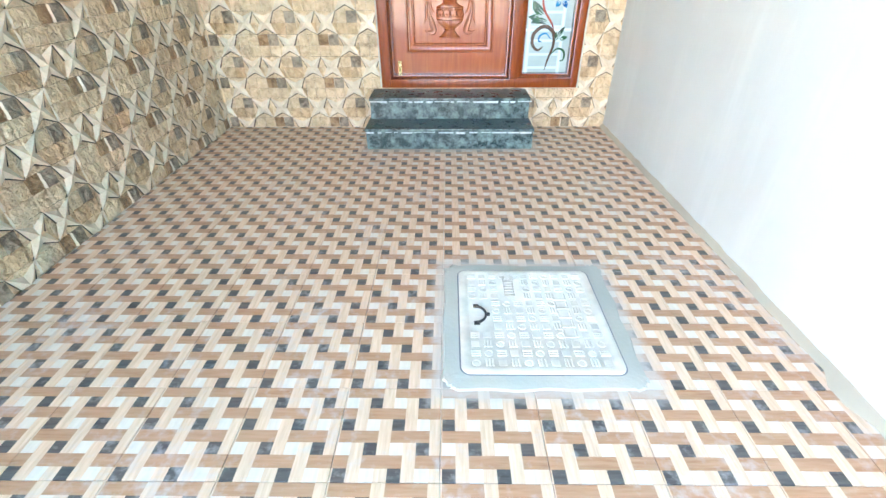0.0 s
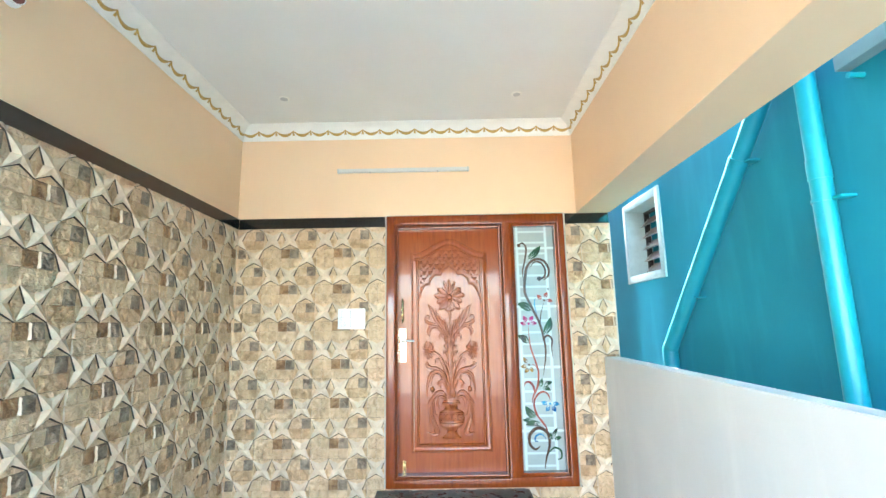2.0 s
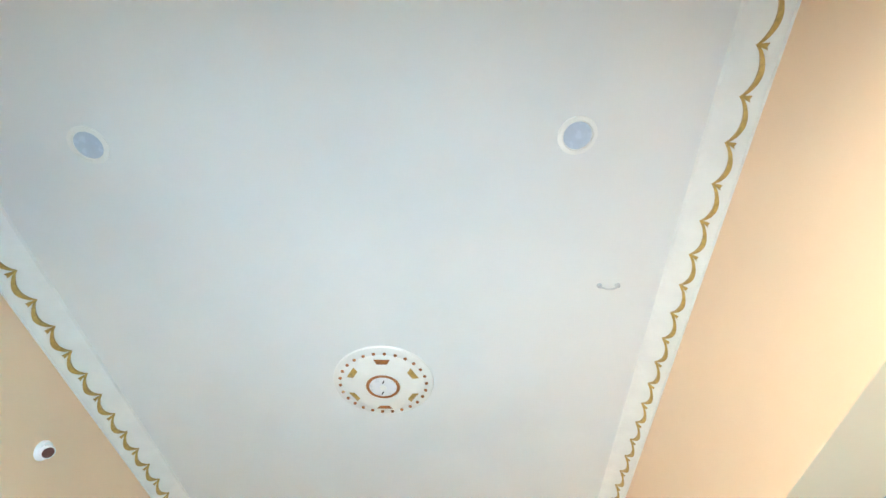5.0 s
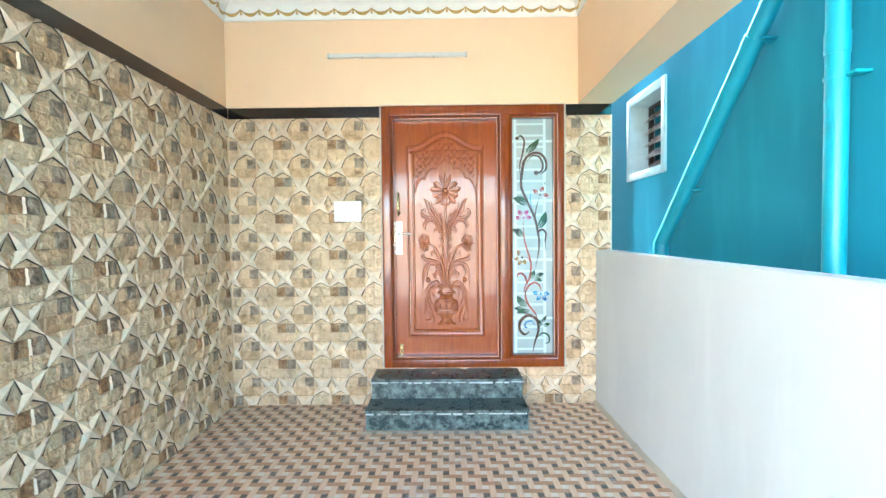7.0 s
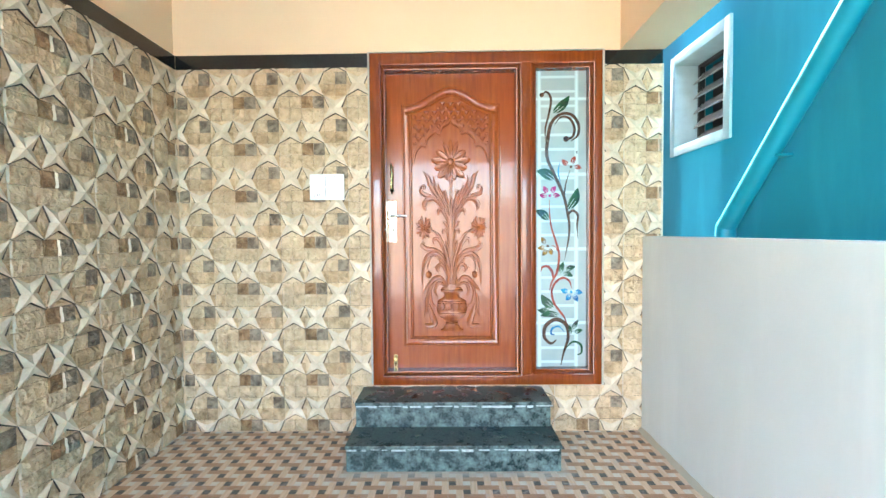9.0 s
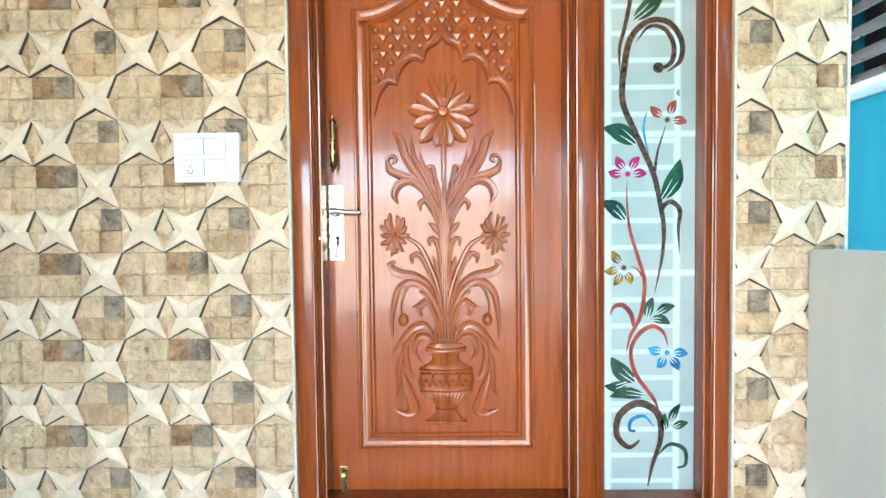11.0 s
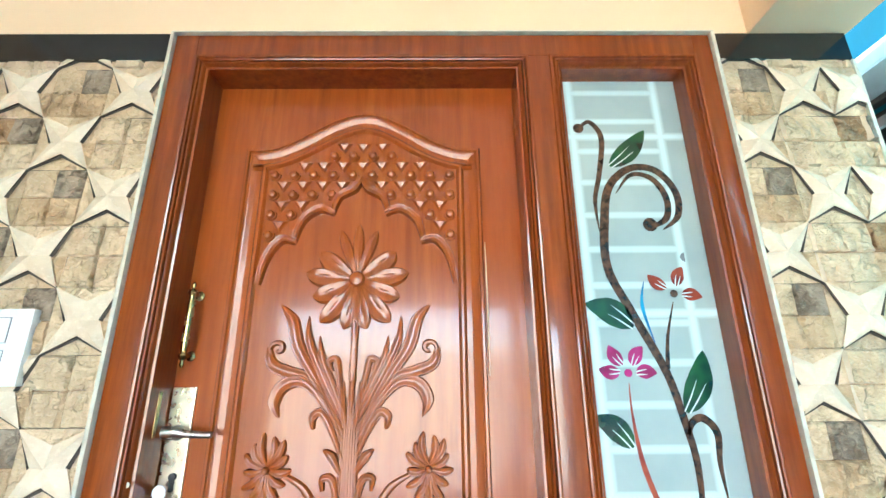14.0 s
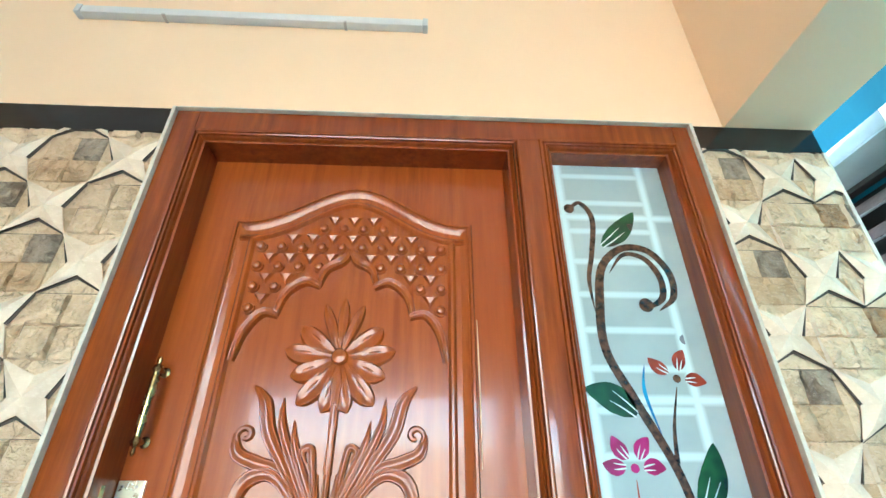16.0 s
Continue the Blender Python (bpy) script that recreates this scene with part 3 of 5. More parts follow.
def carved_flower(name, cx, cz, size, petals, squash=1.0, crown=False):
    """Broad lobed petals round a button; with a crown, the upper ones are slender and upright."""
    bm = bmesh.new()
    for k in range(petals):
        a = 2 * math.pi * (k + 0.5) / petals - math.pi / 2
        up = math.sin(a)
        slim = crown and up > 0.80
        s = size * (1.13 if slim else 1.0 + (0.10 if k % 2 else -0.02))
        d, e = math.cos(a) * (0.75 if slim else 1.0), up * squash
        base = (cx + d * size * 0.12, cz + e * size * 0.12)
        bend = 0.0 if slim else 0.006 * (1 if d > 0 else -1)
        mid = (cx + d * s * 0.6 + e * bend, cz + e * s * 0.6 - d * bend)
        tip = (cx + d * s, cz + e * s)
        wide = size * (0.12 if slim else 1.45 * math.pi / petals * 0.62)
        ridge(bm, [base, mid, tip], (0.004, wide * 0.6, wide * 0.95, wide, wide * 0.75, 0.002), 0.012, YLEAF, FLUTED, 6)
        if not slim and size > 0.08:
            p = [(cx + d * s * f, cz + e * s * f) for f in (0.42, 0.62, 0.84)]
            ridge(bm, p, (0.001, wide * 0.20, 0.001), 0.0115, YLEAF, ROUND, 4)
    lathe(bm, ((size * 0.17, 0), (size * 0.17, 0.012), (size * 0.13, 0.0185), (size * 0.05, 0.021)), 14, Matrix.Translation((cx, YLEAF, cz)) @ pose(0, 0, 0, 90))
    return part(name, bm, WOOD, leaf, smooth=True)


carved_flower("carved_flower", AX, 1.803, 0.122, 13, 1.10, True)
for side in (1, -1):
    carved_flower("carved_flower", AX + side * 0.186, 1.355, 0.052, 14, 1.45)
# bunch of stems
bm = bmesh.new()
ridge(bm, [(AX, 1.69), (AX, 1.62), (AX, 1.55)], (0.011, 0.009, 0.010), 0.012, YLEAF)
for k in range(-3, 4):
    ridge(bm, [(AX + k * 0.006, 1.56 - abs(k) * 0.03), (AX + k * 0.006, 1.3), (AX + k * 0.0085, 1.1), (AX + k * 0.011, 0.965)], (0.003, 0.006, 0.007, 0.006), 0.009 - abs(k) * 0.0007, YLEAF)
part("carved_stem", bm, WOOD, leaf, smooth=True)
both("carved_leaf", [
    stroke(upper, (140, 365), (185, 420), (215, 520), (290, 640), (400, 830), w=(0.003, 0.016, 0.017, 0.012, 0.004)),
    stroke(upper, (245, 405), (255, 500), (310, 620), (405, 800), w=(0.001, 0.011, 0.012, 0.004)),
    stroke(upper, (290, 478), (305, 560), (350, 660), (410, 790), w=(0.001, 0.010, 0.010, 0.004)),
    stroke(upper, (388, 640), (385, 700), (402, 800), w=(0.001, 0.010, 0.005)),
])
both("carved_scroll", [
    curl(upper, 140, 525, 30, 1, 2.4),
    stroke(upper, (108, 520), (125, 580), (190, 610), (270, 640), (390, 800), w=(0.006, 0.015, 0.016, 0.012, 0.004)),
    stroke(upper, (165, 765), (145, 710), (175, 655), (245, 645), (320, 720), (410, 880), w=(0.002, 0.016, 0.017, 0.014, 0.010, 0.004)),
    stroke(upper, (345, 610), (330, 575), (355, 565), (368, 620), (385, 720), (405, 820), w=(0.004, 0.009, 0.010, 0.009, 0.007, 0.003)),
    stroke(upper, (290, 805), (285, 765), (315, 750), (355, 810), (400, 920), w=(0.004, 0.011, 0.012, 0.010, 0.003)),
    stroke(upper, (330, 870), (360, 895), (400, 960), w=(0.002, 0.013, 0.003)),
])
both("carved_scroll", [
    stroke(lower, (225, 30), (300, 75), (355, 170), (410, 330), (430, 480), w=(0.004, 0.009, 0.009, 0.008, 0.004), shape=ROUND),
    stroke(lower, (360, 80), (358, 45), (390, 50), (410, 130), (425, 260), w=(0.004, 0.009, 0.010, 0.008, 0.003)),
    stroke(lower, (268, 175), (265, 135), (305, 130), (350, 210), (410, 380), w=(0.004, 0.010, 0.012, 0.010, 0.003)),
    stroke(lower, (378, 135), (395, 190), (420, 290), w=(0.001, 0.011, 0.003)),
    stroke(lower, (175, 160), (145, 185), (190, 225), (280, 240), (350, 290), (415, 430), w=(0.006, 0.014, 0.018, 0.015, 0.011, 0.004)),
])
both("carved_scroll", [
    stroke(lower, (152, 582), (152, 460), (185, 320), (260, 270), (340, 310), (400, 420), (425, 540), w=(0.002, 0.010, 0.014, 0.015, 0.013, 0.010, 0.004)),
    stroke(lower, (205, 440), (205, 380), (240, 300), (300, 300), w=(0.002, 0.005, 0.006, 0.003), shape=ROUND),
    stroke(lower, (315, 455), (300, 420), (330, 380), (370, 420), (410, 540), w=(0.005, 0.013, 0.014, 0.011, 0.003)),
    stroke(lower, (262, 408), (300, 395), (330, 385), w=(0.001, 0.010, 0.006)),
    stroke(lower, (300, 320), (335, 345), (400, 430), w=(0.003, 0.011, 0.003)),
    stroke(lower, (145, 660), (205, 590), (270, 520), (330, 510), (380, 580), w=(0.001, 0.012, 0.016, 0.015, 0.006)),
    stroke(lower, (305, 700), (272, 640), (300, 570), (345, 570), (385, 610), w=(0.001, 0.010, 0.013, 0.010, 0.004)),
    stroke(lower, (378, 520), (385, 560), (395, 600), w=(0.001, 0.009, 0.004)),
])
both("carved_tendril", [
    stroke(lower, (290, 540), (225, 620), (235, 740), (265, 790), (270, 760), w=(0.004, 0.012, 0.011, 0.008, 0.004)),
    stroke(lower, (215, 620), (190, 720), (185, 830), (165, 895), w=(0.003, 0.012, 0.010, 0.001)),
    stroke(lower, (205, 760), (235, 860), (265, 960), (225, 985), (165, 965), w=(0.004, 0.018, 0.022, 0.014, 0.002)),
])
for side in (1, -1):
    u, v = lower(214, 478)
    bm = lathe(bmesh.new(), ((0.019, 0), (0.018, 0.007), (0.012, 0.013), (0.003, 0.016)), 18, Matrix.Translation((AX + side * u, YLEAF, v)) @ Matrix.Diagonal((1, 1, 1.3, 1)) @ pose(0, 0, 0, 90))
    part("carved_bud", bm, WOOD, leaf, smooth=True)
part("carved_stem", ridge(bmesh.new(), [(AX, 1.72), (AX + 0.001, 1.60), (AX, 1.44)], (0.012, 0.010, 0.008, 0.004), 0.0125, YLEAF, FLUTED), WOOD, leaf, smooth=True)
# vase: half body in relief, with ribs
bm = bmesh.new()
outline = ((0.950, 0.050), (0.946, 0.066), (0.930, 0.072), (0.918, 0.076), (0.914, 0.058), (0.905, 0.051), (0.890, 0.050), (0.875, 0.060), (0.866, 0.080), (0.860, 0.090), (0.856, 0.098), (0.848, 0.098), (0.838, 0.099), (0.806, 0.106), (0.785, 0.100), (0.770, 0.097), (0.762, 0.093), (0.738, 0.072), (0.718, 0.042), (0.714, 0.040), (0.700, 0.040), (0.697, 0.036), (0.680, 0.050), (0.664, 0.064), (0.662, 0.076), (0.646, 0.077), (0.644, 0.077))
rows = []
for z, w in outline:
    row = []
    for k in range(49):
        u = -1 + k / 24
        rib = 0.0035 * abs(math.sin(k * math.pi / 4)) if 0.717 < z < 0.765 or 0.868 < z < 0.916 or 0.663 < z < 0.690 else 0.0
        row.append(bm.verts.new((AX + w * u, YLEAF - 0.018 * math.sqrt(max(0.0, 1 - u * u)) - rib, z)))
    rows.append(row)
for a, b in zip(rows, rows[1:]):
    for k in range(48):
        faced(bm.faces.new((a[k], a[k + 1], b[k + 1], b[k])))
for z, w in ((0.853, 0.099), (0.773, 0.097), (0.932, 0.074), (0.706, 0.041)):
    ridge(bm, [(AX - w, z), (AX, z - 0.004), (AX + w, z)], (0.004, 0.005, 0.004), 0.023, YLEAF)
for k in (-3, -1, 1, 3):
    for t in (-1, 1):
        c = AX + k * 0.0245
        ridge(bm, [(c + t * 0.002, 0.834), (c + t * 0.016, 0.838), (c + t * 0.021, 0.822), (c + t * 0.018, 0.798), (c + t * 0.006, 0.790)], (0.003, 0.005, 0.006, 0.005, 0.003), 0.0245, YLEAF)
    lathe(bm, ((0.010, 0.012), (0.009, 0.022), (0.003, 0.0255)), 10, Matrix.Translation((c, YLEAF, 0.806)) @ pose(0, 0, 0, 90))
ridge(bm, [(AX - 0.077, 0.654), (AX, 0.654), (AX + 0.077, 0.654)], (0.007, 0.007, 0.007), 0.020, YLEAF)
part("carved_vase", bm, WOOD, leaf, smooth=True)
# cusped border and the studded lattice above it
CUSP = [[(0.0, 2.094), (-0.020, 2.060), (-0.060, 2.035), (-0.076, 1.985)], [(-0.068, 1.985), (-0.110, 2.000), (-0.155, 1.965), (-0.172, 1.905)], [(-0.164, 1.905), (-0.205, 1.912), (-0.240, 1.865), (-0.256, 1.790)]]
for side in (1, -1):
    bm = bmesh.new()
    for c in CUSP:
        ridge(bm, [(AX + side * x, z) for x, z in c], (0.008, 0.013, 0.012, 0.007), 0.017, YLEAF, FLUTED)
    part("carved_border", bm, WOOD, leaf, smooth=True)


def border_z(d):
    """Height of the cusped border at the distance d from the axis."""
    for c in CUSP:
        if d <= -c[-1][0] + 0.004:
            p = spline(c, 8)
            return min(p, key=lambda q: abs(-q[0] - d))[1]
    return 1.8


bm = bmesh.new()
STUD = ((0.0165, 0), (0.0160, 0.006), (0.0125, 0.006), (0.0120, 0.010), (0.0085, 0.0150), (0.002, 0.0165))
for r in range(9):
    for k in range(-6, 6):
        d, z = (k + 0.5) * 0.054, 2.220 - r * 0.0590
        top = 2.130 + 0.100 * 0.5 * (1 + math.cos(math.pi * min(1, abs(d) / 0.235)))
        if abs(d) < 0.250 and border_z(abs(d)) + 0.024 < z < top - 0.010:
            lathe(bm, STUD, 14, Matrix.Translation((AX + d, YLEAF, z)) @ pose(0, 0, 0, 90))
        # a point-down wedge between the studs, above the row
        e, y = d + 0.027, z + 0.027
        top = 2.130 + 0.100 * 0.5 * (1 + math.cos(math.pi * min(1, abs(e) / 0.235)))
        if abs(e) < 0.240 and border_z(abs(e)) + 0.022 < y < top - 0.008:
            q = [bm.verts.new((AX + e + a * 0.022, YLEAF - h, y + b * 0.019)) for a, b, h in ((-1, 0.75, 0.0), (1, 0.75, 0.0), (0, -1, 0.0), (-0.55, 0.45, 0.011), (0.55, 0.45, 0.011), (0, -0.45, 0.006))]
            for f in ((0, 1, 4, 3), (1, 2, 5, 4), (2, 0, 3, 5), (3, 4, 5)):
                faced(bm.faces.new([q[i] for i in f]))
lattice = part("carved_lattice", bm, WOOD, leaf, "rows of small carved studs and points")

for x, z0, z1 in ((-0.312, 0.560, 1.215), (0.331, 1.56, 1.90)):
    part("worn_edge", ridge(bmesh.new(), [(x, z0), (x + 0.001, (z0 + z1) / 2), (x, z1)], (0.0006, 0.0018, 0.0020, 0.0006), 0.0015, YLEAF - 0.0105), BAREWOOD, leaf, "bare pale wood along the moulding edge")
strike = part("strike_plate", box(bmesh.new(), -0.4345, -0.4325, YFR + 0.046, YFR + 0.060, 1.43, 1.53, bevel=0.0008), BRASS, frame_ob, "thin brass strike plate")
part("paint_chip", lathe(bmesh.new(), ((0.006, 0), (0.005, 0.0012)), 9, Matrix.Translation((-0.441, YFR + 0.003, 1.345)) @ pose(0, 0, 0, 90)), GROUT, frame_ob, "small pale chip in the varnish")

# sidelight with its painted creeper
glass = part("sidelight_glass", box(bmesh.new(), 0, GX1 - GX0 + 0.012, 0, 0.006, 0, GZ1 - GZ0), FROST, door, "frosted greenish glass pane with painted creeper", at=(GX0 - 0.002, YGL, GZ0))
OFF = Vector((GX0 - 0.002, YGL, GZ0))
YP = -0.0012


def ga(u, v):
    return 0.541 + 0.000528 * u - OFF.x, 1.947 - 0.000535 * v - OFF.z


def gb(u, v):
    return 0.543 + 0.000543 * u - OFF.x, 1.362 - 0.000559 * v - OFF.z


def gm(x, z):
    return x - OFF.x, z - OFF.z


def painted(name, material, *strokes, label=""):
    bm = bmesh.new()
    for pts, widths, lift in strokes:
        ribbon(bm, pts, widths, YP - lift, 8)
    return part(name, bm, material, glass, label)


def leaf_shape(name, material, base, tip, bend, wide):
    """A painted leaf with clear veins at its foot."""
    b, t = Vector(base), Vector(tip)
    d = t - b
    nrm = Vector((-d.y, d.x)).normalized()
    mid = b + d * 0.5 + nrm * bend
    painted(name, material, ([tuple(b), tuple(mid), tuple(t)], (wide * 0.12, wide * 0.72, wide, wide * 0.9, wide * 0.5, 0.0004), 0.0))
    veins = []
    for s in (-0.32, 0.22):
        veins.append(([tuple(b + nrm * wide * s * 0.7), tuple(b + d * 0.25 + nrm * (bend * 0.6 + wide * s)), tuple(b + d * 0.52 + nrm * (bend + wide * s * 1.3))], (0.0016, 0.0015, 0.0003), 0.0008))
    painted("clear_vein", G_PALE, *veins)


def blossom(material, grid, c, tips, wide, heart):
    cc = Vector(grid(*c))
    for t in tips:
        tt = Vector(grid(*t))
        b = cc + (tt - cc) * 0.28
        leaf_shape("painted_petal", material, b, tt, 0.004, wide)
    bm = bmesh.new()
    lathe(bm, ((0.0095, 0), (0.0095, 0.0008)), 18, Matrix.Translation((cc.x, YP + 0.0004, cc.y)) @ pose(0, 0, 0, 90))
    part("blossom_heart", bm, heart, glass)


def dot(c, r, material):
    part("painted_dot", lathe(bmesh.new(), ((r, 0), (r, 0.0008)), 18, Matrix.Translation((c[0], YP + 0.0002, c[1])) @ pose(0, 0, 0, 90)), material, glass)


painted("painted_stem", G_BROWN, ([gm(0.800, 1.925), gm(0.846, 1.965), gm(0.850, 2.035), gm(0.806, 2.098), gm(0.735, 2.105), gm(0.672, 2.05), gm(0.648, 1.95), ga(190, 230), ga(280, 450), ga(400, 720), ga(452, 950), gb(455, 0), gb(445, 170), gb(395, 415)],
                                  (0.001, 0.009, 0.010, 0.010, 0.010, 0.011, 0.012, 0.011, 0.011, 0.010, 0.009, 0.008, 0.006, 0.0006), 0.0))
painted("painted_stem", G_BROWN, ([gm(0.77, 1.932), gm(0.815, 1.96), gm(0.822, 2.02), gm(0.79, 2.075), gm(0.735, 2.085), gm(0.688, 2.03)], (0.004, 0.009, 0.009, 0.008, 0.006, 0.0006), 0.0))
dot(gm(0.768, 1.940), 0.019, G_BROWN)
painted("painted_stem", G_BROWN, ([gm(0.610, 2.235), gm(0.640, 2.252), gm(0.668, 2.20), gm(0.650, 2.09), gm(0.630, 2.01), gm(0.632, 1.92)], (0.004, 0.007, 0.008, 0.007, 0.006, 0.0005), 0.0))
dot(gm(0.606, 2.232), 0.015, G_BROWN)
painted("painted_stem", G_BROWN, ([ga(408, 700), ga(430, 560), ga(482, 398)], (0.006, 0.004, 0.001), 0.0))
painted("painted_stem", G_BROWN, ([ga(455, 980), ga(480, 925), ga(530, 910), ga(580, 970), ga(570, 1094), gb(560, 160)], (0.004, 0.008, 0.009, 0.009, 0.006, 0.0005), 0.0))
painted("painted_tendril", G_BLUE, ([ga(355, 300), ga(332, 420), ga(368, 595)], (0.0005, 0.005, 0.0005), 0.0))
painted("painted_stem", G_RED, ([ga(222, 760), ga(220, 900), ga(240, 1090), gb(285, 180), gb(328, 340), gb(305, 550), gb(235, 690), gb(208, 800)], (0.0008, 0.003, 0.006, 0.007, 0.007, 0.008, 0.006, 0.0005), 0.0))
painted("painted_stem", G_RED, ([gb(230, 236), gb(275, 250), gb(310, 300)], (0.0008, 0.003, 0.004), 0.0))
painted("painted_stem", G_RED, ([gb(98, 560), gb(125, 500), gb(185, 490), gb(240, 550), gb(255, 630)], (0.0006, 0.007, 0.009, 0.009, 0.006), 0.0))
painted("painted_stem", G_RED, ([gb(485, 760), gb(455, 670), gb(380, 628), gb(290, 680), gb(238, 790), gb(270, 940), gb(385, 1097), gm(0.775, 0.70)], (0.0006, 0.006, 0.008, 0.008, 0.007, 0.008, 0.007, 0.0006), 0.0))
for base, tip, bend, wide in ((ga(275, 515), ga(60, 405), -0.012, 0.034), (ga(462, 885), ga(580, 622), -0.012, 0.032), (ga(205, 1025), ga(42, 900), -0.012, 0.028),
                              (gm(0.682, 2.112), gm(0.792, 2.225), -0.008, 0.029)):
    leaf_shape("painted_leaf", G_GREEN, base, tip, bend, wide)
for base, tip, bend, wide in ((gb(345, 570), gb(385, 438), 0.004, 0.019), (gb(410, 545), gb(532, 495), 0.006, 0.018), (gb(375, 580), gb(500, 615), 0.008, 0.018),
                              (gb(262, 990), gb(105, 830), 0.010, 0.030), (gb(210, 1000), gb(60, 1018), 0.010, 0.020), (gb(325, 1085), gb(95, 1090), -0.012, 0.022)):
    leaf_shape("painted_leaf", G_GREEN, base, tip, bend, wide)
for base, tip in ((gm(0.815, 0.655), gm(0.852, 0.725)), (gm(0.825, 0.635), gm(0.882, 0.655)), (gm(0.80, 0.625), gm(0.795, 0.69))):
    leaf_shape("painted_leaf", G_GREEN, base, tip, 0.004, 0.016)
blossom(G_RED, ga, (492, 360), ((378, 268), (552, 230), (625, 378)), 0.017, G_BROWN)
blossom(G_PINK, ga, (225, 718), ((92, 700), (148, 596), (305, 602), (355, 720)), 0.0175, G_PINK)
blossom(G_OCHRE, gb, (190, 245), ((112, 133), (60, 268), (122, 360), (238, 352)), 0.0165, G_BROWN)
blossom(G_BLUE, gb, (480, 802), ((352, 770), (412, 902), (560, 920), (620, 815)), 0.018, G_BLUE)
painted("painted_scroll", G_BROWN, ([gm(0.735, 0.418), gm(0.752, 0.50), gm(0.782, 0.60), gm(0.770, 0.69), gm(0.70, 0.728), gm(0.632, 0.685), gm(0.622, 0.61), gm(0.665, 0.565), gm(0.705, 0.59)], (0.002, 0.007, 0.010, 0.013, 0.014, 0.013, 0.011, 0.009, 0.003), 0.0))
painted("painted_scroll", G_BLUE, ([gm(0.757, 0.640), gm(0.72, 0.680), gm(0.675, 0.665), gm(0.668, 0.63), gm(0.690, 0.625)], (0.0008, 0.006, 0.007, 0.006, 0.004), 0.0))
painted("painted_scroll", G_GREEN, ([gm(0.768, 0.53), gm(0.815, 0.575), gm(0.868, 0.555), gm(0.872, 0.50), gm(0.842, 0.487)], (0.001, 0.007, 0.008, 0.006, 0.003), 0.0))

painted("painted_mark", PLINE, ([gm(0.843, 1.862), gm(0.840, 1.856), gm(0.838, 1.850), gm(0.840, 1.844), gm(0.843, 1.838)], (0.001, 0.005, 0.006, 0.005, 0.001), 0.0), label="small grey crescent mark")

# pull handle, lever lock with key, tower bolt
pull = root("pull_handle", "antique brass pull handle", at=(-0.403, YLEAF, 1.687))
pull.parent = door
bm = lathe(bmesh.new(), ((0.002, -0.104), (0.0055, -0.098), (0.004, -0.088), (0.009, -0.084), (0.0125, -0.076), (0.008, -0.070), (0.0075, -0.062), (0.0092, -0.052), (0.0085, 0.0), (0.0092, 0.052), (0.0075, 0.062), (0.008, 0.070), (0.0125, 0.076), (0.009, 0.084), (0.004, 0.088), (0.0055, 0.098), (0.002, 0.104)), 18, pose(0, -0.035, 0))
part("grip", bm, BRASS, pull, smooth=True)
for z in (-0.075, 0.075):
    part("post", lathe(bmesh.new(), ((0.012, 0), (0.012, 0.003), (0.006, 0.006), (0.0055, 0.032)), 14, pose(0, 0, z, 90)), BRASS, pull, smooth=True)
lock = root("lever_lock", "satin brass lever lock plate", at=(-0.402, YLEAF, 1.40))
lock.parent = door
part("plate", box(bmesh.new(), -0.0275, 0.0275, -0.007, 0, -0.139, 0.139, bevel=0.002), SATIN, lock)
bm = lathe(bmesh.new(), ((0.017, 0.006), (0.017, 0.012), (0.012, 0.016), (0.011, 0.040)), 18, pose(0, 0, 0.038, 90))
part("rose", bm, STEEL, lock, smooth=True)
bm = bmesh.new()
pts = ((-0.012, 0.041, 0.013), (0.012, 0.043, 0.012), (0.04, 0.038, 0.0085), (0.075, 0.036, 0.007), (0.098, 0.036, 0.0065))
for a, b in zip(pts, pts[1:]):
    tube(bm, (a[0], -0.046, a[1]), (b[0], -0.046, b[1]), a[2], b[2], 14)
part("lever", bm, STEEL, lock, smooth=True)
bm = lathe(bmesh.new(), ((0.008, 0.006), (0.008, 0.014)), 14, pose(0.005, 0, -0.055, 90))
box(bm, 0.001, 0.009, -0.014, -0.006, -0.085, -0.058)
part("cylinder", bm, DARK, lock, smooth=True)
bm = lathe(bmesh.new(), ((0.015, 0.0), (0.016, 0.002), (0.015, 0.004)), 18, pose(-0.008, -0.028, -0.083, 90))
box(bm, -0.012, -0.001, -0.031, -0.029, -0.135, -0.09)
part("key", bm, PLASTIC, lock, "key with a pale round bow")
for x in (-0.017, 0.012):
    for z in (-0.125, 0.128):
        part("screw", lathe(bmesh.new(), ((0.0035, 0.006), (0.003, 0.0085)), 10, pose(x, 0, z, 90)), STEEL, lock)
bolt = root("tower_bolt", "small antique brass tower bolt", at=(-0.392, YLEAF, 0.44))
bolt.parent = door
part("plate", box(bmesh.new(), -0.014, 0.014, -0.003, 0, -0.045, 0.045, bevel=0.001), BRASS, bolt)
part("rod", tube(bmesh.new(), (0, -0.009, -0.05), (0, -0.009, 0.042), 0.0055, seg=12), BRASS, bolt, smooth=True)
part("knob", tube(bmesh.new(), (0, -0.009, 0.02), (0.004, -0.032, 0.024), 0.005, 0.007, seg=12), BRASS, bolt, smooth=True)

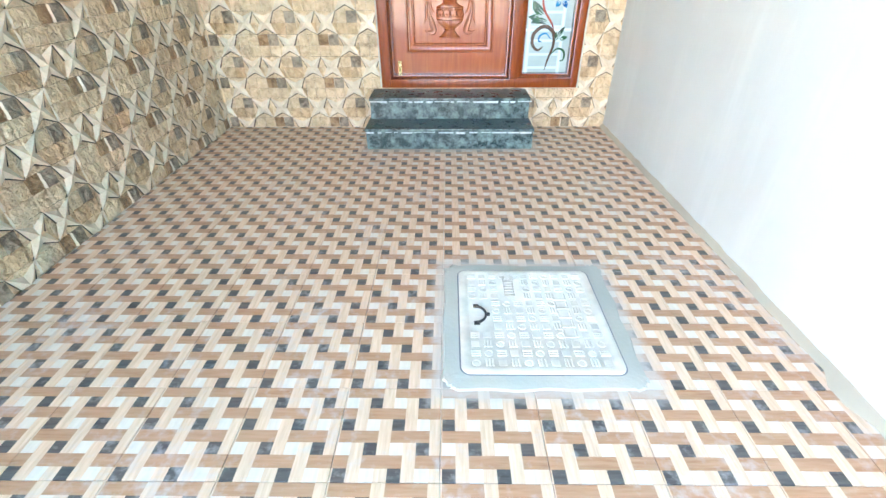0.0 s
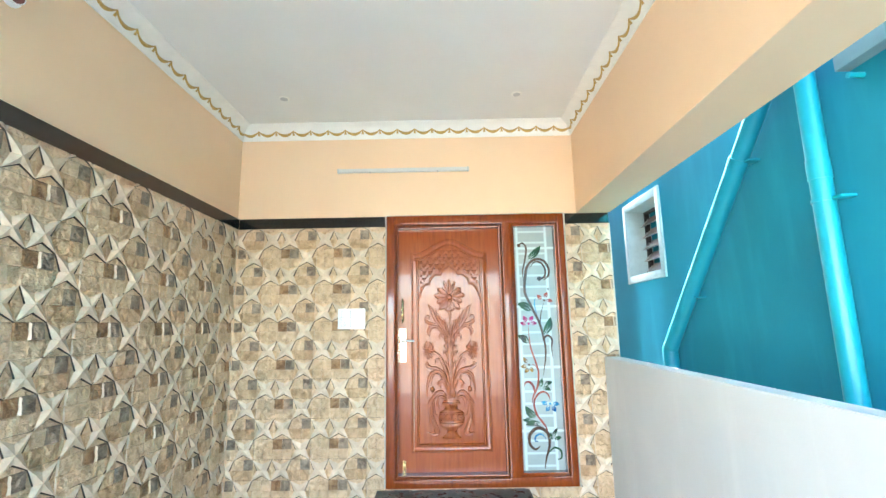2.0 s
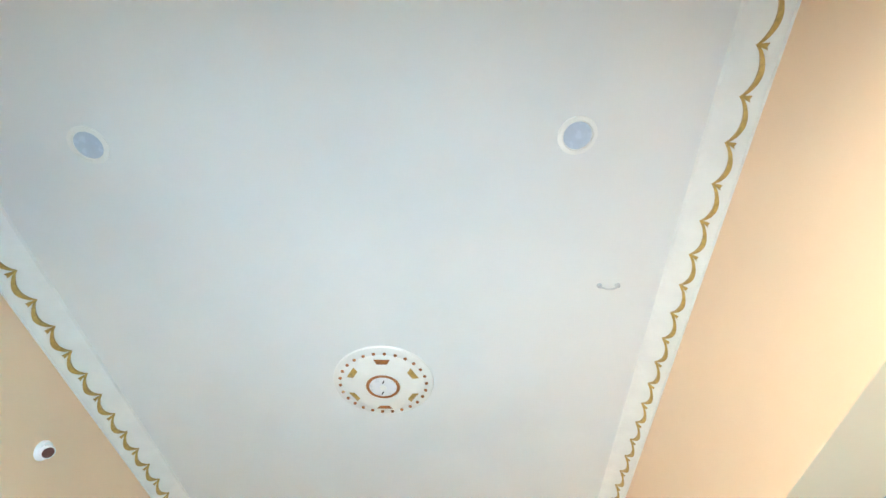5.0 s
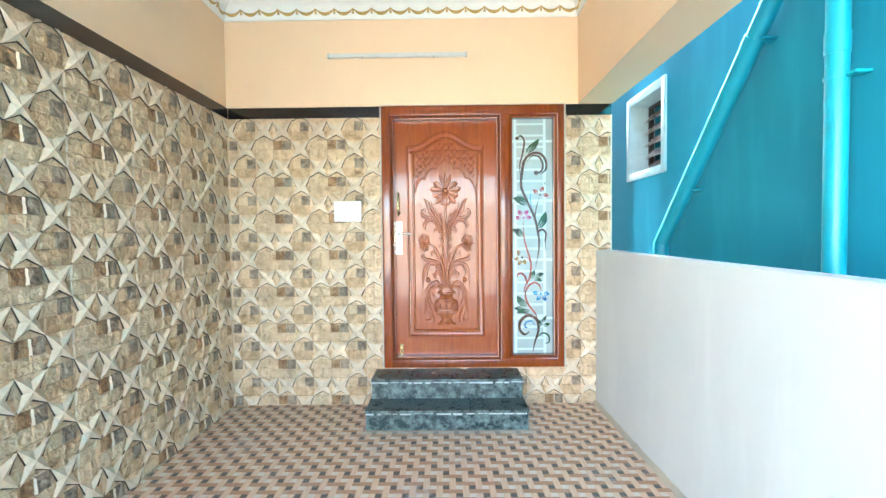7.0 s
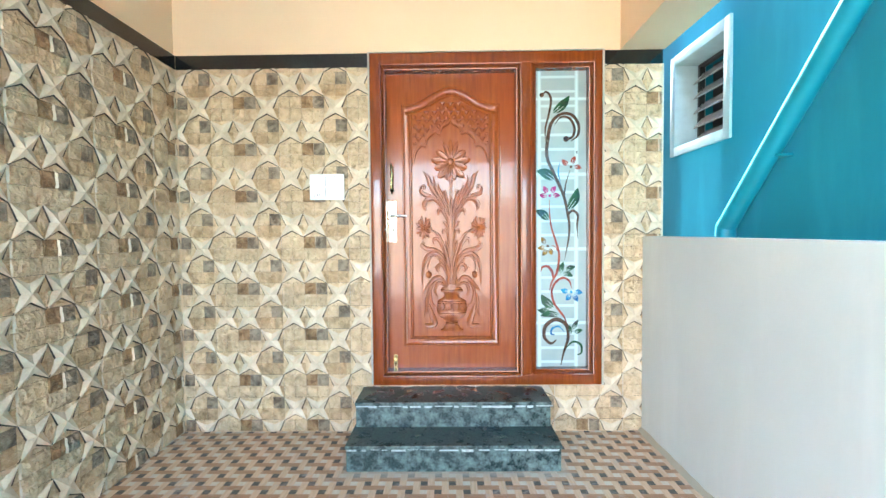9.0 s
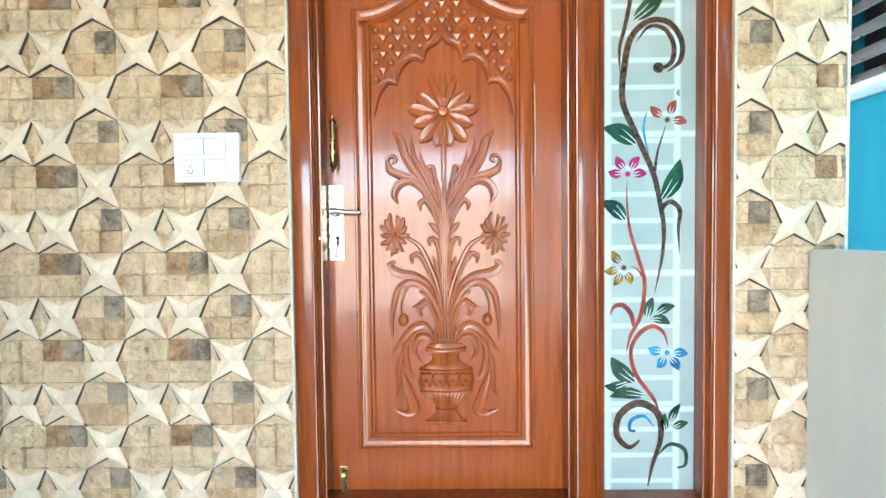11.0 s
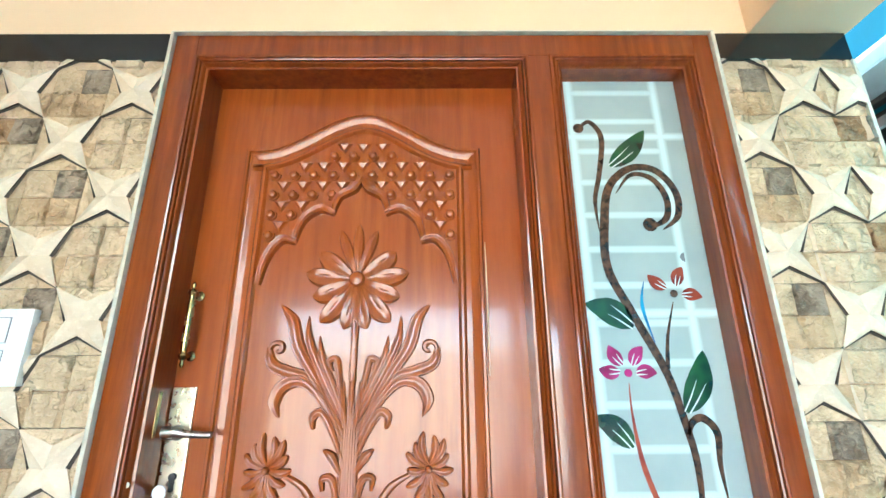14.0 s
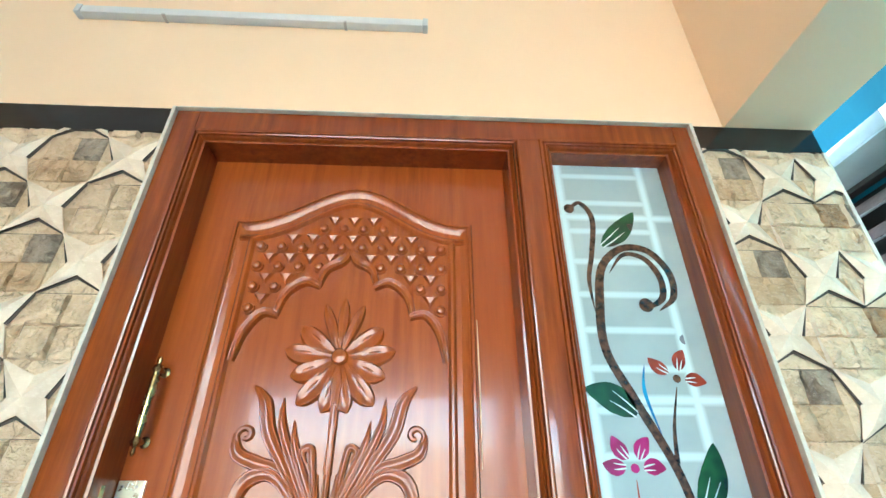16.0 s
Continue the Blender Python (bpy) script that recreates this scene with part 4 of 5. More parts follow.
# ---------------------------------------------------------------- fittings on the house wall
sw = root("switch_plate", "white plastic switch and socket plate on the tiled wall", "switch", at=(-0.8155, YB - 0.002, 1.627))
part("plate", box(bmesh.new(), -0.1125, 0.1125, -0.012, 0.016, -0.084, 0.084, bevel=0.004), PLASTIC, sw, smooth=True)
for x in (-0.045, 0.030):
    for z in (0.036, -0.036):
        part("module", box(bmesh.new(), x - 0.036, x + 0.036, -0.0145, -0.011, z - 0.027, z + 0.027, bevel=0.001), PLASTIC, sw)
        bm = bmesh.new()
        for b in ((x - 0.0375, x + 0.0375, z + 0.0272, z + 0.0285), (x - 0.0375, x + 0.0375, z - 0.0285, z - 0.0272), (x - 0.0375, x - 0.0362, z - 0.0285, z + 0.0285), (x + 0.0362, x + 0.0375, z - 0.0285, z + 0.0285)):
            box(bm, b[0], b[1], -0.0128, -0.0118, b[2], b[3])
        part("module_joint", bm, PLINE, sw)
bm = bmesh.new()
for x, z in ((-0.055, -0.030), (-0.063, -0.045), (-0.047, -0.045), (-0.060, -0.054), (-0.050, -0.054)):
    lathe(bm, ((0.0028, 0.014), (0.0028, 0.0152)), 10, pose(x, 0, z, 90))
part("socket_hole", bm, DARK, sw)

lampx = root("tube_light", "white LED tube batten, off, on the peach wall", "tube light", at=(-0.386, YB + 0.012, 2.905))
bm = box(bmesh.new(), -0.558, 0.558, -0.030, 0, -0.017, 0.017, bevel=0.006)
part("diffuser", bm, plain("off_white_diffuser", (0.60, 0.60, 0.57), 0.35, vary=0.03), lampx, smooth=True)
for x in (-0.566, 0.566):
    part("end_cap", box(bmesh.new(), x - 0.009, x + 0.009, -0.032, 0, -0.019, 0.019, bevel=0.003), GREYCAP, lampx, smooth=True)
for x in (-0.29, 0.30):
    part("clip", box(bmesh.new(), x - 0.005, x + 0.005, -0.0315, 0, -0.0195, -0.012, bevel=0.001), STEEL, lampx)

# ---------------------------------------------------------------- side wall lamp holder
hold = root("lamp_holder", "white angled bulb holder, empty, on the peach side wall", "lamp holder", at=(XL - 0.018, 1.43, 2.945))
part("base", lathe(bmesh.new(), ((0.043, 0), (0.043, 0.008), (0.036, 0.020), (0.020, 0.026)), 22, pose(0, 0, 0, 0, 90)), PLASTIC, hold, smooth=True)
tilt = pose(0.015, 0, 0.0, 0, 118, -25)
part("socket", lathe(bmesh.new(), ((0.020, 0), (0.027, 0.012), (0.028, 0.045), (0.025, 0.050)), 22, tilt), PLASTIC, hold, smooth=True)
part("socket_mouth", lathe(bmesh.new(), ((0.0225, 0.0495), (0.0215, 0.0515)), 22, tilt), RUBY, hold, "dark red inside of the socket")

# ---------------------------------------------------------------- ceiling: cornice, medallion, caps
COVE = ((0.0, 0.0), (0.010, 0.0), (0.012, 0.022), (0.016, 0.028), (0.022, 0.056), (0.037, 0.086), (0.064, 0.104), (0.092, 0.114), (0.098, 0.124))
X0, X1, Y0, Y1 = XL - 0.018, XBEAM, YF, YB + 0.012


def cornice_run(name, a, b, inward):
    cor = root(name, "white plaster cove cornice with gold swags", "cornice", kind="structure")
    bm = bmesh.new()
    a, b, inward = Vector((*a, ZCORN)), Vector((*b, ZCORN)), Vector((*inward, 0))
    along = (b - a).normalized()
    rows = [[bm.verts.new(p + inward * o + along * (o * s) + Vector((0, 0, h))) for o, h in COVE] for p, s in ((a, 1), (b, -1))]
    for k in range(len(COVE) - 1):
        bm.faces.new((rows[0][k], rows[0][k + 1], rows[1][k + 1], rows[1][k]))
    part("cove", bm, CORN, cor, smooth=True)
    n = round((b - a).length / 0.156)
    step = (b - a).length / n
    m = Matrix.Translation(a) @ Matrix((along, inward, Vector((0, 0, 1)))).transposed().to_4x4()
    for k in range(n):
        ob = new("swag", SWAG)
        ob.matrix_basis = m @ pose(k * step, 0, 0) @ Matrix.Diagonal((step / 0.147, 1, 1, 1))
        ob.parent = cor
    return cor


def swag_mesh():
    """One gold drape with its tassel, following the cove."""
    bm = bmesh.new()

    def on(x, h, lift):
        for (o0, h0), (o1, h1) in zip(COVE[2:], COVE[3:]):
            if h <= h1:
                o = o0 + (o1 - o0) * (h - h0) / max(1e-6, h1 - h0)
                break
        return x, o + lift, h - lift * 0.5

    rows = []
    for k in range(13):
        u = k / 12
        x = u * 0.147
        top = 0.082 - 0.028 * math.sin(math.pi * u) ** 0.8
        w = 0.008 + 0.017 * math.sin(math.pi * u)
        rows.append([bm.verts.new(on(x, top, 0.002)), bm.verts.new(on(x, top - w * 0.4, 0.009)), bm.verts.new(on(x, max(0.024, top - w), 0.002))])
    for a, b in zip(rows, rows[1:]):
        for k in (0, 1):
            bm.faces.new((a[k], a[k + 1], b[k + 1], b[k]))
    t = [bm.verts.new(on(x, h, l)) for x, h, l in ((0.0, 0.083, 0.006), (-0.004, 0.070, 0.005), (0.005, 0.070, 0.005), (-0.010, 0.040, 0.004), (0.011, 0.040, 0.004), (0.0, 0.042, 0.010))]
    for f in ((0, 1, 2), (1, 3, 5), (1, 5, 2), (2, 5, 4)):
        bm.faces.new([t[i] for i in f])
    me = bpy.data.meshes.new("swag")
    bm.to_mesh(me)
    bm.free()
    me.materials.append(GOLD)
    return me


SWAG = swag_mesh()
cornice_run("cornice_door", (X0, Y1), (X1, Y1), (0, -1))
cornice_run("cornice_side", (X0, Y0), (X0, Y1), (1, 0))
X2 = X1 + SKEW * (Y0 - YB)
cornice_run("cornice_beam", (X1, Y1), (X2, Y0), (-1, 0))
cornice_run("cornice_front", (X2, Y0), (X0, Y0), (0, 1))

med = root("ceiling_medallion", "round white plaster ceiling medallion with gold dots and brown leaves", "medallion", at=(-0.318, 1.468, ZC))
down = pose(0, 0, 0, 180)
part("disc", lathe(bmesh.new(), ((0.262, 0), (0.258, 0.008), (0.236, 0.016), (0.214, 0.015), (0.205, 0.022), (0.170, 0.026), (0.120, 0.030), (0.092, 0.037), (0.084, 0.030), (0.074, 0.030)), 64, down), CORN, med, smooth=True)
part("ring", lathe(bmesh.new(), ((0.088, 0.034), (0.086, 0.0375), (0.076, 0.0345), (0.0745, 0.0305)), 48, down), BROWNP, med, "brown painted ring", smooth=True)
part("hook_cover", lathe(bmesh.new(), ((0.071, 0.028), (0.071, 0.0365), (0.060, 0.039)), 40, down), PLASTIC, med, smooth=True)
part("hook_cover_hub", lathe(bmesh.new(), ((0.018, 0.038), (0.017, 0.0415)), 24, down), CORN, med, smooth=True)
for a in (0.9, 4.04):
    part("slot", box(bmesh.new(), -0.003, 0.003, -0.012, 0.012, -0.0402, -0.0385), DARK, med, at=None).matrix_basis = pose(0.042 * math.cos(a + 0.8), 0.042 * math.sin(a + 0.8), 0, 0, 0, 25)
for k in range(26):
    a = 2 * math.pi * k / 26
    part("dot", lathe(bmesh.new(), ((0.0095, 0.014), (0.0085, 0.020), (0.004, 0.0235)), 10, pose(0.224 * math.cos(a), 0.224 * math.sin(a), 0, 180)), BROWNP, med)
for k in range(6):
    bm = bmesh.new()
    v = [bm.verts.new(p) for p in ((-0.042, 0.190, -0.0235), (0.042, 0.190, -0.0235), (0.026, 0.160, -0.028), (-0.026, 0.160, -0.028), (0.0, 0.176, -0.033))]
    for f in ((0, 1, 4), (1, 2, 4), (2, 3, 4), (3, 0, 4)):
        bm.faces.new([v[i] for i in f])
    part("painted_leaf", bm, GOLD if k % 3 else BROWNP, med).matrix_basis = pose(0, 0, 0, 0, 0, 60 * k + 3)

for x, y in ((0.546, 3.013), (-1.265, 3.011)):
    c = root("junction_box", "small round grey junction box on the white ceiling", "junction box", "ceiling junction boxes", at=(x, y, ZC))
    part("rim", lathe(bmesh.new(), ((0.040, 0), (0.038, 0.004), (0.030, 0.006)), 24, down), CORN, c, smooth=True)
    part("plug", lathe(bmesh.new(), ((0.030, 0.003), (0.028, 0.008)), 24, down), GREYCAP, c, smooth=True)
for x, y in ((0.513, 0.171), (-1.262, 0.156)):
    c = root("ceiling_light", "round recessed ceiling light, off, with bluish lens", "ceiling light", "recessed ceiling lights", at=(x, y, ZC))
    part("rim", lathe(bmesh.new(), ((0.072, 0), (0.071, 0.005), (0.056, 0.007), (0.052, 0.002)), 32, down), CORN, c, smooth=True)
    part("lens", lathe(bmesh.new(), ((0.052, 0.001), (0.050, 0.003)), 32, down), LENS, c, smooth=True)
hk = root("ceiling_hook", "small pale grey bent wire loop on the ceiling", "hook", at=(0.745, 0.860, ZC))
bm = bmesh.new()
arc = [(-0.040 * math.cos(a), 0.0, -0.030 * math.sin(a)) for a in np.linspace(0, math.pi, 9)]
for a, b in zip(arc, arc[1:]):
    tube(bm, a, b, 0.004, seg=8)
part("wire", bm, GREYCAP, hk, smooth=True)
for x in (-0.040, 0.040):
    part("wire_foot", tube(bmesh.new(), (x, 0, -0.012), (x, 0, 0.001), 0.010, 0.012, 12), GREYCAP, hk, smooth=True)

# ---------------------------------------------------------------- neighbouring wall: window, pipes, ledge
win = root("window_1", "small louvred window with white plaster border in the turquoise wall", "window", kind="structure")
WH = plain("pale_blue_white_paint", (0.38, 0.49, 0.49), 0.6, vary=0.1, scale=10)
for nm, b in (("border", (3.605, WY0, 1.94, 2.755)), ("border", (WY1, 4.40, 1.94, 2.755)), ("border", (WY0, WY1, 1.94, WZ0)), ("border", (WY0, WY1, WZ1, 2.755))):
    part(nm, box(bmesh.new(), XB - 0.018, XB + 0.002, b[0], b[1], b[2], b[3], bevel=0.002), WH, win, smooth=True)
for b in ((WY0 - 0.001, WY0 + 0.008, WZ0, WZ1), (WY1 - 0.008, WY1 + 0.001, WZ0, WZ1), (WY0, WY1, WZ0 - 0.001, WZ0 + 0.008), (WY0, WY1, WZ1 - 0.008, WZ1 + 0.001)):
    part("reveal", box(bmesh.new(), XB - 0.016, XB + 0.235, *b), WH, win)
fr = root("louvre_frame")
fr.parent = win
for b in ((WY0 + 0.008, WY0 + 0.035, WZ0 + 0.008, WZ1 - 0.008), (WY1 - 0.035, WY1 - 0.008, WZ0 + 0.008, WZ1 - 0.008), (WY0 + 0.035, WY1 - 0.035, WZ0 + 0.008, WZ0 + 0.03), (WY0 + 0.035, WY1 - 0.035, WZ1 - 0.03, WZ1 - 0.008)):
    part("rail", box(bmesh.new(), XB + 0.170, XB + 0.215, *b, bevel=0.002), DARK, fr)
LOUV = plain("louvre_glass", (0.30, 0.25, 0.23), 0.12, vary=0.1)
for k in range(5):
    z = WZ0 + 0.09 + k * 0.12
    bm = box(bmesh.new(), -0.003, 0.003, WY0 + 0.035, WY1 - 0.035, -0.055, 0.055)
    part("louvre", bm, LOUV, win, "grey glass louvre blade").matrix_basis = pose(XB + 0.185, 0, z, 0, 42)
    part("louvre_clip", box(bmesh.new(), -0.006, 0.006, WY1 - 0.05, WY1 - 0.03, -0.058, 0.03, bevel=0.001), STEEL, win).matrix_basis = pose(XB + 0.178, 0, z, 0, 42)
    part("guard_bar", tube(bmesh.new(), (XB + 0.140, WY0, z - 0.05), (XB + 0.140, WY1, z - 0.05), 0.005, seg=10), STEEL, win, smooth=True)

XPIPE = 1.80


def pipe_clamp(pipe, y, z, r):
    part("clamp", tube(bmesh.new(), (XPIPE, y, z - 0.008), (XPIPE, y, z + 0.008), r + 0.005, seg=24), PIPEM, pipe, smooth=True)
    part("clamp_lug", box(bmesh.new(), XPIPE - 0.006, XB, y - r - 0.055, y - r, z - 0.007, z + 0.007, bevel=0.003), PIPEM, pipe, smooth=True)


vp = root("drain_pipe", "turquoise painted upright drain pipe on the wall", "pipe", "drain pipes", at=(0, 0, 0))
part("shaft", tube(bmesh.new(), (XPIPE, 1.885, -0.1), (XPIPE, 1.890, 4.6), 0.046, seg=28), PIPEM, vp, smooth=True)
pipe_clamp(vp, 1.888, 2.125, 0.046)
part("socket_collar", tube(bmesh.new(), (XPIPE, 1.888, 2.23), (XPIPE, 1.888, 2.33), 0.0495, seg=28), PIPEM, vp, smooth=True)
dp = root("drain_pipe", "turquoise painted slanting drain pipe on the wall", "pipe", "drain pipes", at=(0, 0, 0))
PA, PB, PC = (XPIPE, 3.545, 1.34), (XPIPE, 2.449, 2.53), (XPIPE, 2.02, 2.996)
part("shaft", tube(bmesh.new(), PA, PB, 0.057, seg=28), PIPEW, dp, smooth=True)
part("upper_shaft", tube(bmesh.new(), PB, PC, 0.053, seg=28), PIPEW, dp, smooth=True)
part("elbow", tube(bmesh.new(), (XPIPE, 3.545, -0.1), (XPIPE, 3.545, 1.34), 0.060, seg=28), PIPEW, dp, smooth=True)
bm = bmesh.new()
bmesh.ops.create_uvsphere(bm, u_segments=20, v_segments=12, radius=0.060, matrix=Matrix.Translation(PA))
part("elbow_joint", bm, PIPEW, dp, smooth=True)
d = (Vector(PB) - Vector(PA)).normalized()
part("socket_collar", tube(bmesh.new(), Vector(PB) - d * 0.03, Vector(PB) + d * 0.03, 0.0595, seg=28), PIPEW, dp, smooth=True)
for t in (0.33, 0.985):
    c = Vector(PA).lerp(Vector(PB), t)
    part("clamp_lug", box(bmesh.new(), XPIPE - 0.006, XB, c.y - 0.115, c.y - 0.02, c.z - 0.006, c.z + 0.006, bevel=0.003), PIPEW, dp, smooth=True)
led = root("wall_ledge", "rough pale cement ledge blocks on the turquoise wall", "ledge", kind="structure")
random.seed(11)
y = 1.72
while y > -1.6:
    w = 0.20 + 0.12 * random.random()
    part("block", box(bmesh.new(), XB - 0.07, XB, y - w + 0.004, y, 2.692 + 0.008 * random.random(), 2.80, bevel=0.005), LEDGEM, led, smooth=True)
    y -= w
stub = tagged(part("pipe_stub", tube(bmesh.new(), (XB - 0.07, 1.66, 2.645), (XB + 0.01, 1.66, 2.645), 0.013, seg=14), PIPEM, smooth=True), "short turquoise pipe stub under the ledge", "pipe stub")

# ---------------------------------------------------------------- inspection cover in the floor
HX0, HX1, HY0, HY1 = 0.030, 0.582, 0.920, 1.498
hatch = root("inspection_cover", "white cement inspection cover set in grey cement", "manhole cover", at=((HX0 + HX1) / 2, (HY0 + HY1) / 2, 0))


def rounded(w, h, r, n=6):
    pts = []
    for cx, cy, a0 in ((w - r, h - r, 0), (-w + r, h - r, 90), (-w + r, -h + r, 180), (w - r, -h + r, 270)):
        pts += [(cx + r * math.cos(radians(a0 + 90 * k / n)), cy + r * math.sin(radians(a0 + 90 * k / n))) for k in range(n + 1)]
    return pts


def plate(bm, rings):
    """Nested outlines with their heights, closed on top."""
    vs = [[bm.verts.new((x, y, z)) for x, y in pts] for pts, z in rings]
    for a, b in zip(vs, vs[1:]):
        for k in range(len(a)):
            bm.faces.new((a[k], a[(k + 1) % len(a)], b[(k + 1) % len(a)], b[k]))
    bm.faces.new(vs[-1])
    return bm


random.seed(3)
out = []
for x, y in rounded(0.336, 0.346, 0.05, 5):
    k = 1.0 + 0.022 * random.uniform(-1, 1)
    out.append((x * k + (0.020 if x > 0 and y > 0 else 0), y * k))
fine = []
for k, (x, y) in enumerate(out):
    x2, y2 = out[(k + 1) % len(out)]
    for m in range(6):
        f, w = m / 6, 0.0 if m == 0 else 0.006
        fine.append((x + (x2 - x) * f + w * random.uniform(-1, 1), y + (y2 - y) * f + w * random.uniform(-1, 1)))
out = fine
part("cement_bed", plate(bmesh.new(), ((out, -0.002), ([(x * 0.985, y * 0.985) for x, y in out], 0.006), ([(max(-0.300, min(0.300, x * 0.93)), max(-0.312, min(0.312, y * 0.93))) for x, y in out], 0.009))), CEMENT, hatch, "grey cement surround", smooth=True)
HW, HH = (HX1 - HX0) / 2, (HY1 - HY0) / 2
part("gap", plate(bmesh.new(), ((rounded(HW + 0.006, HH + 0.006, 0.038), 0.004), (rounded(HW + 0.005, HH + 0.005, 0.038), 0.0098))), PLINE, hatch)
lid = part("lid", plate(bmesh.new(), ((rounded(HW, HH, 0.033), 0.002), (rounded(HW, HH, 0.033), 0.0125), (rounded(HW - 0.004, HH - 0.004, 0.031), 0.015), (rounded(HW - 0.030, HH - 0.030, 0.020), 0.015), (rounded(HW - 0.033, HH - 0.033, 0.018), 0.0128))), FIBRE, hatch, smooth=True)
meshes = {}
bm = bmesh.new()
for k in (-1, 0, 1):
    box(bm, -0.016, 0.016, k * 0.011 - 0.0028, k * 0.011 + 0.0028, 0, 0.0050)
meshes["bars"] = bm
bm = bmesh.new()
lathe(bm, ((0.016, 0), (0.015, 0.0026), (0.0115, 0.0026), (0.0105, 0.0006)), 16)
meshes["ring"] = bm
meshes["block"] = box(bmesh.new(), -0.014, 0.014, -0.014, 0.014, 0, 0.0022, bevel=0.0008)
for key in meshes:
    me = bpy.data.meshes.new("tread_stud")
    meshes[key].to_mesh(me)
    meshes[key].free()
    me.materials.append(FIBRE)
    meshes[key] = me
for i in range(11):
    for j in range(12):
        x, y = (i - 5) * 0.0445, (j - 5.5) * 0.0440
        if x < -0.15 and abs(y) < 0.07 or 0.09 < x < 0.16 and -0.15 < y < 0.15 or -0.1 < x < -0.04 and 0.1 < y < 0.24:
            continue
        kind = "bars" if (i + j) % 2 else ("ring" if (i * 3 + j) % 4 == 0 else "block")
        ob = new("tread_stud", meshes[kind])
        ob.matrix_basis = pose(x, y, 0.0125, 0, 0, 0 if j % 2 else 90)
        ob.parent = lid
for x0, x1, y0, y1, n in ((0.10, 0.15, -0.13, 0.13, 5), (-0.09, -0.05, 0.11, 0.23, 7)):
    bm = bmesh.new()
    for k in range(n):
        a = y0 + (y1 - y0) * (k + 0.15) / n
        b = y0 + (y1 - y0) * (k + 0.85) / n
        box(bm, x0, x0 + 0.006, a, b, 0.0125, 0.0175)
        box(bm, x0, x1, a, a + 0.006, 0.0125, 0.0175)
        box(bm, x1 - 0.006, x1, a, b, 0.0125, 0.0175)
    tagged(part("cast_mark", bm, FIBRE, lid), kind="stuff")
bm = bmesh.new()
arc = [(-0.225 + 0.050 * math.cos(a), 0.050 * math.sin(a) * 1.0 + 0.0, 0.0165) for a in np.linspace(-1.25, 1.25, 9)]
for a, b in zip(arc, arc[1:]):
    tube(bm, a, b, 0.005, seg=10)
for s in (-1, 1):
    box(bm, -0.222, -0.200, s * 0.048 - 0.009, s * 0.048 + 0.009, 0.0126, 0.018)
box(bm, -0.180, -0.160, -0.007, 0.007, 0.0126, 0.019)
part("lifting_handle", bm, DARK, lid, "dark metal lifting handle", smooth=False)

# ---------------------------------------------------------------- floor tiles
floor_ob = bpy.data.objects["floor"]
cache = {}


def floor_tile(x0, x1, y0, y1):
    """A tile, whole or cut; its mesh starts at the corner of the whole tile."""
    key = tuple(round(v, 4) for v in (x0, x1, y0, y1))
    if key not in cache:
        bm = bmesh.new()
        g = 0.0009
        vs = [bm.verts.new(p) for p in ((x0 + g, y0 + g, -0.0011), (x1 - g, y0 + g, -0.0011), (x1 - g, y1 - g, -0.0011), (x0 + g, y1 - g, -0.0011))]
        c = 0.0022
        top = [bm.verts.new(p) for p in ((x0 + c, y0 + c, 0), (x1 - c, y0 + c, 0), (x1 - c, y1 - c, 0), (x0 + c, y1 - c, 0))]
        low = [bm.verts.new((v.co.x, v.co.y, -0.008)) for v in vs]
        bm.faces.new(top)
        for k in range(4):
            bm.faces.new((vs[k], vs[(k + 1) % 4], top[(k + 1) % 4], top[k]))
            bm.faces.new((low[k], low[(k + 1) % 4], vs[(k + 1) % 4], vs[k]))
        me = bpy.data.meshes.new("floor_tile")
        bm.to_mesh(me)
        bm.free()
        me.materials.append(FLOORT)
        cache[key] = me
    return cache[key]


JX, JY = -0.333, 0.870
i0, i1 = math.floor((XL - JX) / TX), math.ceil((XP + 0.04 - JX) / TX)
j0, j1 = math.floor((YF - 0.3 - JY) / TY), math.ceil((YB - JY) / TY)
for i in range(i0, i1):
    for j in range(j0, j1):
        ax, ay = JX + i * TX, JY + j * TY
        x0, x1 = max(0, XL - ax), min(TX, XP + 0.04 - ax)
        y0, y1 = max(0, YF - 0.3 - ay), min(TY, YB - ay)
        if x1 - x0 < 0.01 or y1 - y0 < 0.01:
            continue
        ob = new("floor_tile", floor_tile(x0, x1, y0, y1))
        ob.location = (ax, ay, 0)
        ob.parent = floor_ob

# ---------------------------------------------------------------- embossed wall tiles, 450 x 306
CU, CV = 0.075, 0.3065 / 4                # one cell of the 6 x 4 pattern
STARS = ((1, 0), (3, 2), (5, 2))          # centres of the raised stars; the first repeats at the next course
CREAM, TAN, SLATE, CREVICE, BROWN = 1, 2, 3, 4, 5
CELLS = {(0, 2): (CREAM, 0.007), (0, 3): (CREAM, 0.003), (0, 4): (CREAM, 0.004), (0, 5): (CREAM, 0.004),
         (1, 0): (CREAM, 0.004), (1, 1): (SLATE, 0.003), (2, 0): (TAN, 0.004), (2, 1): (TAN, 0.005),
         (3, 2): (CREAM, 0.008), (3, 3): (CREAM, 0.003), (3, 4): (BROWN, 0.002), (3, 5): (SLATE, 0.009)}
tile_cache = {}


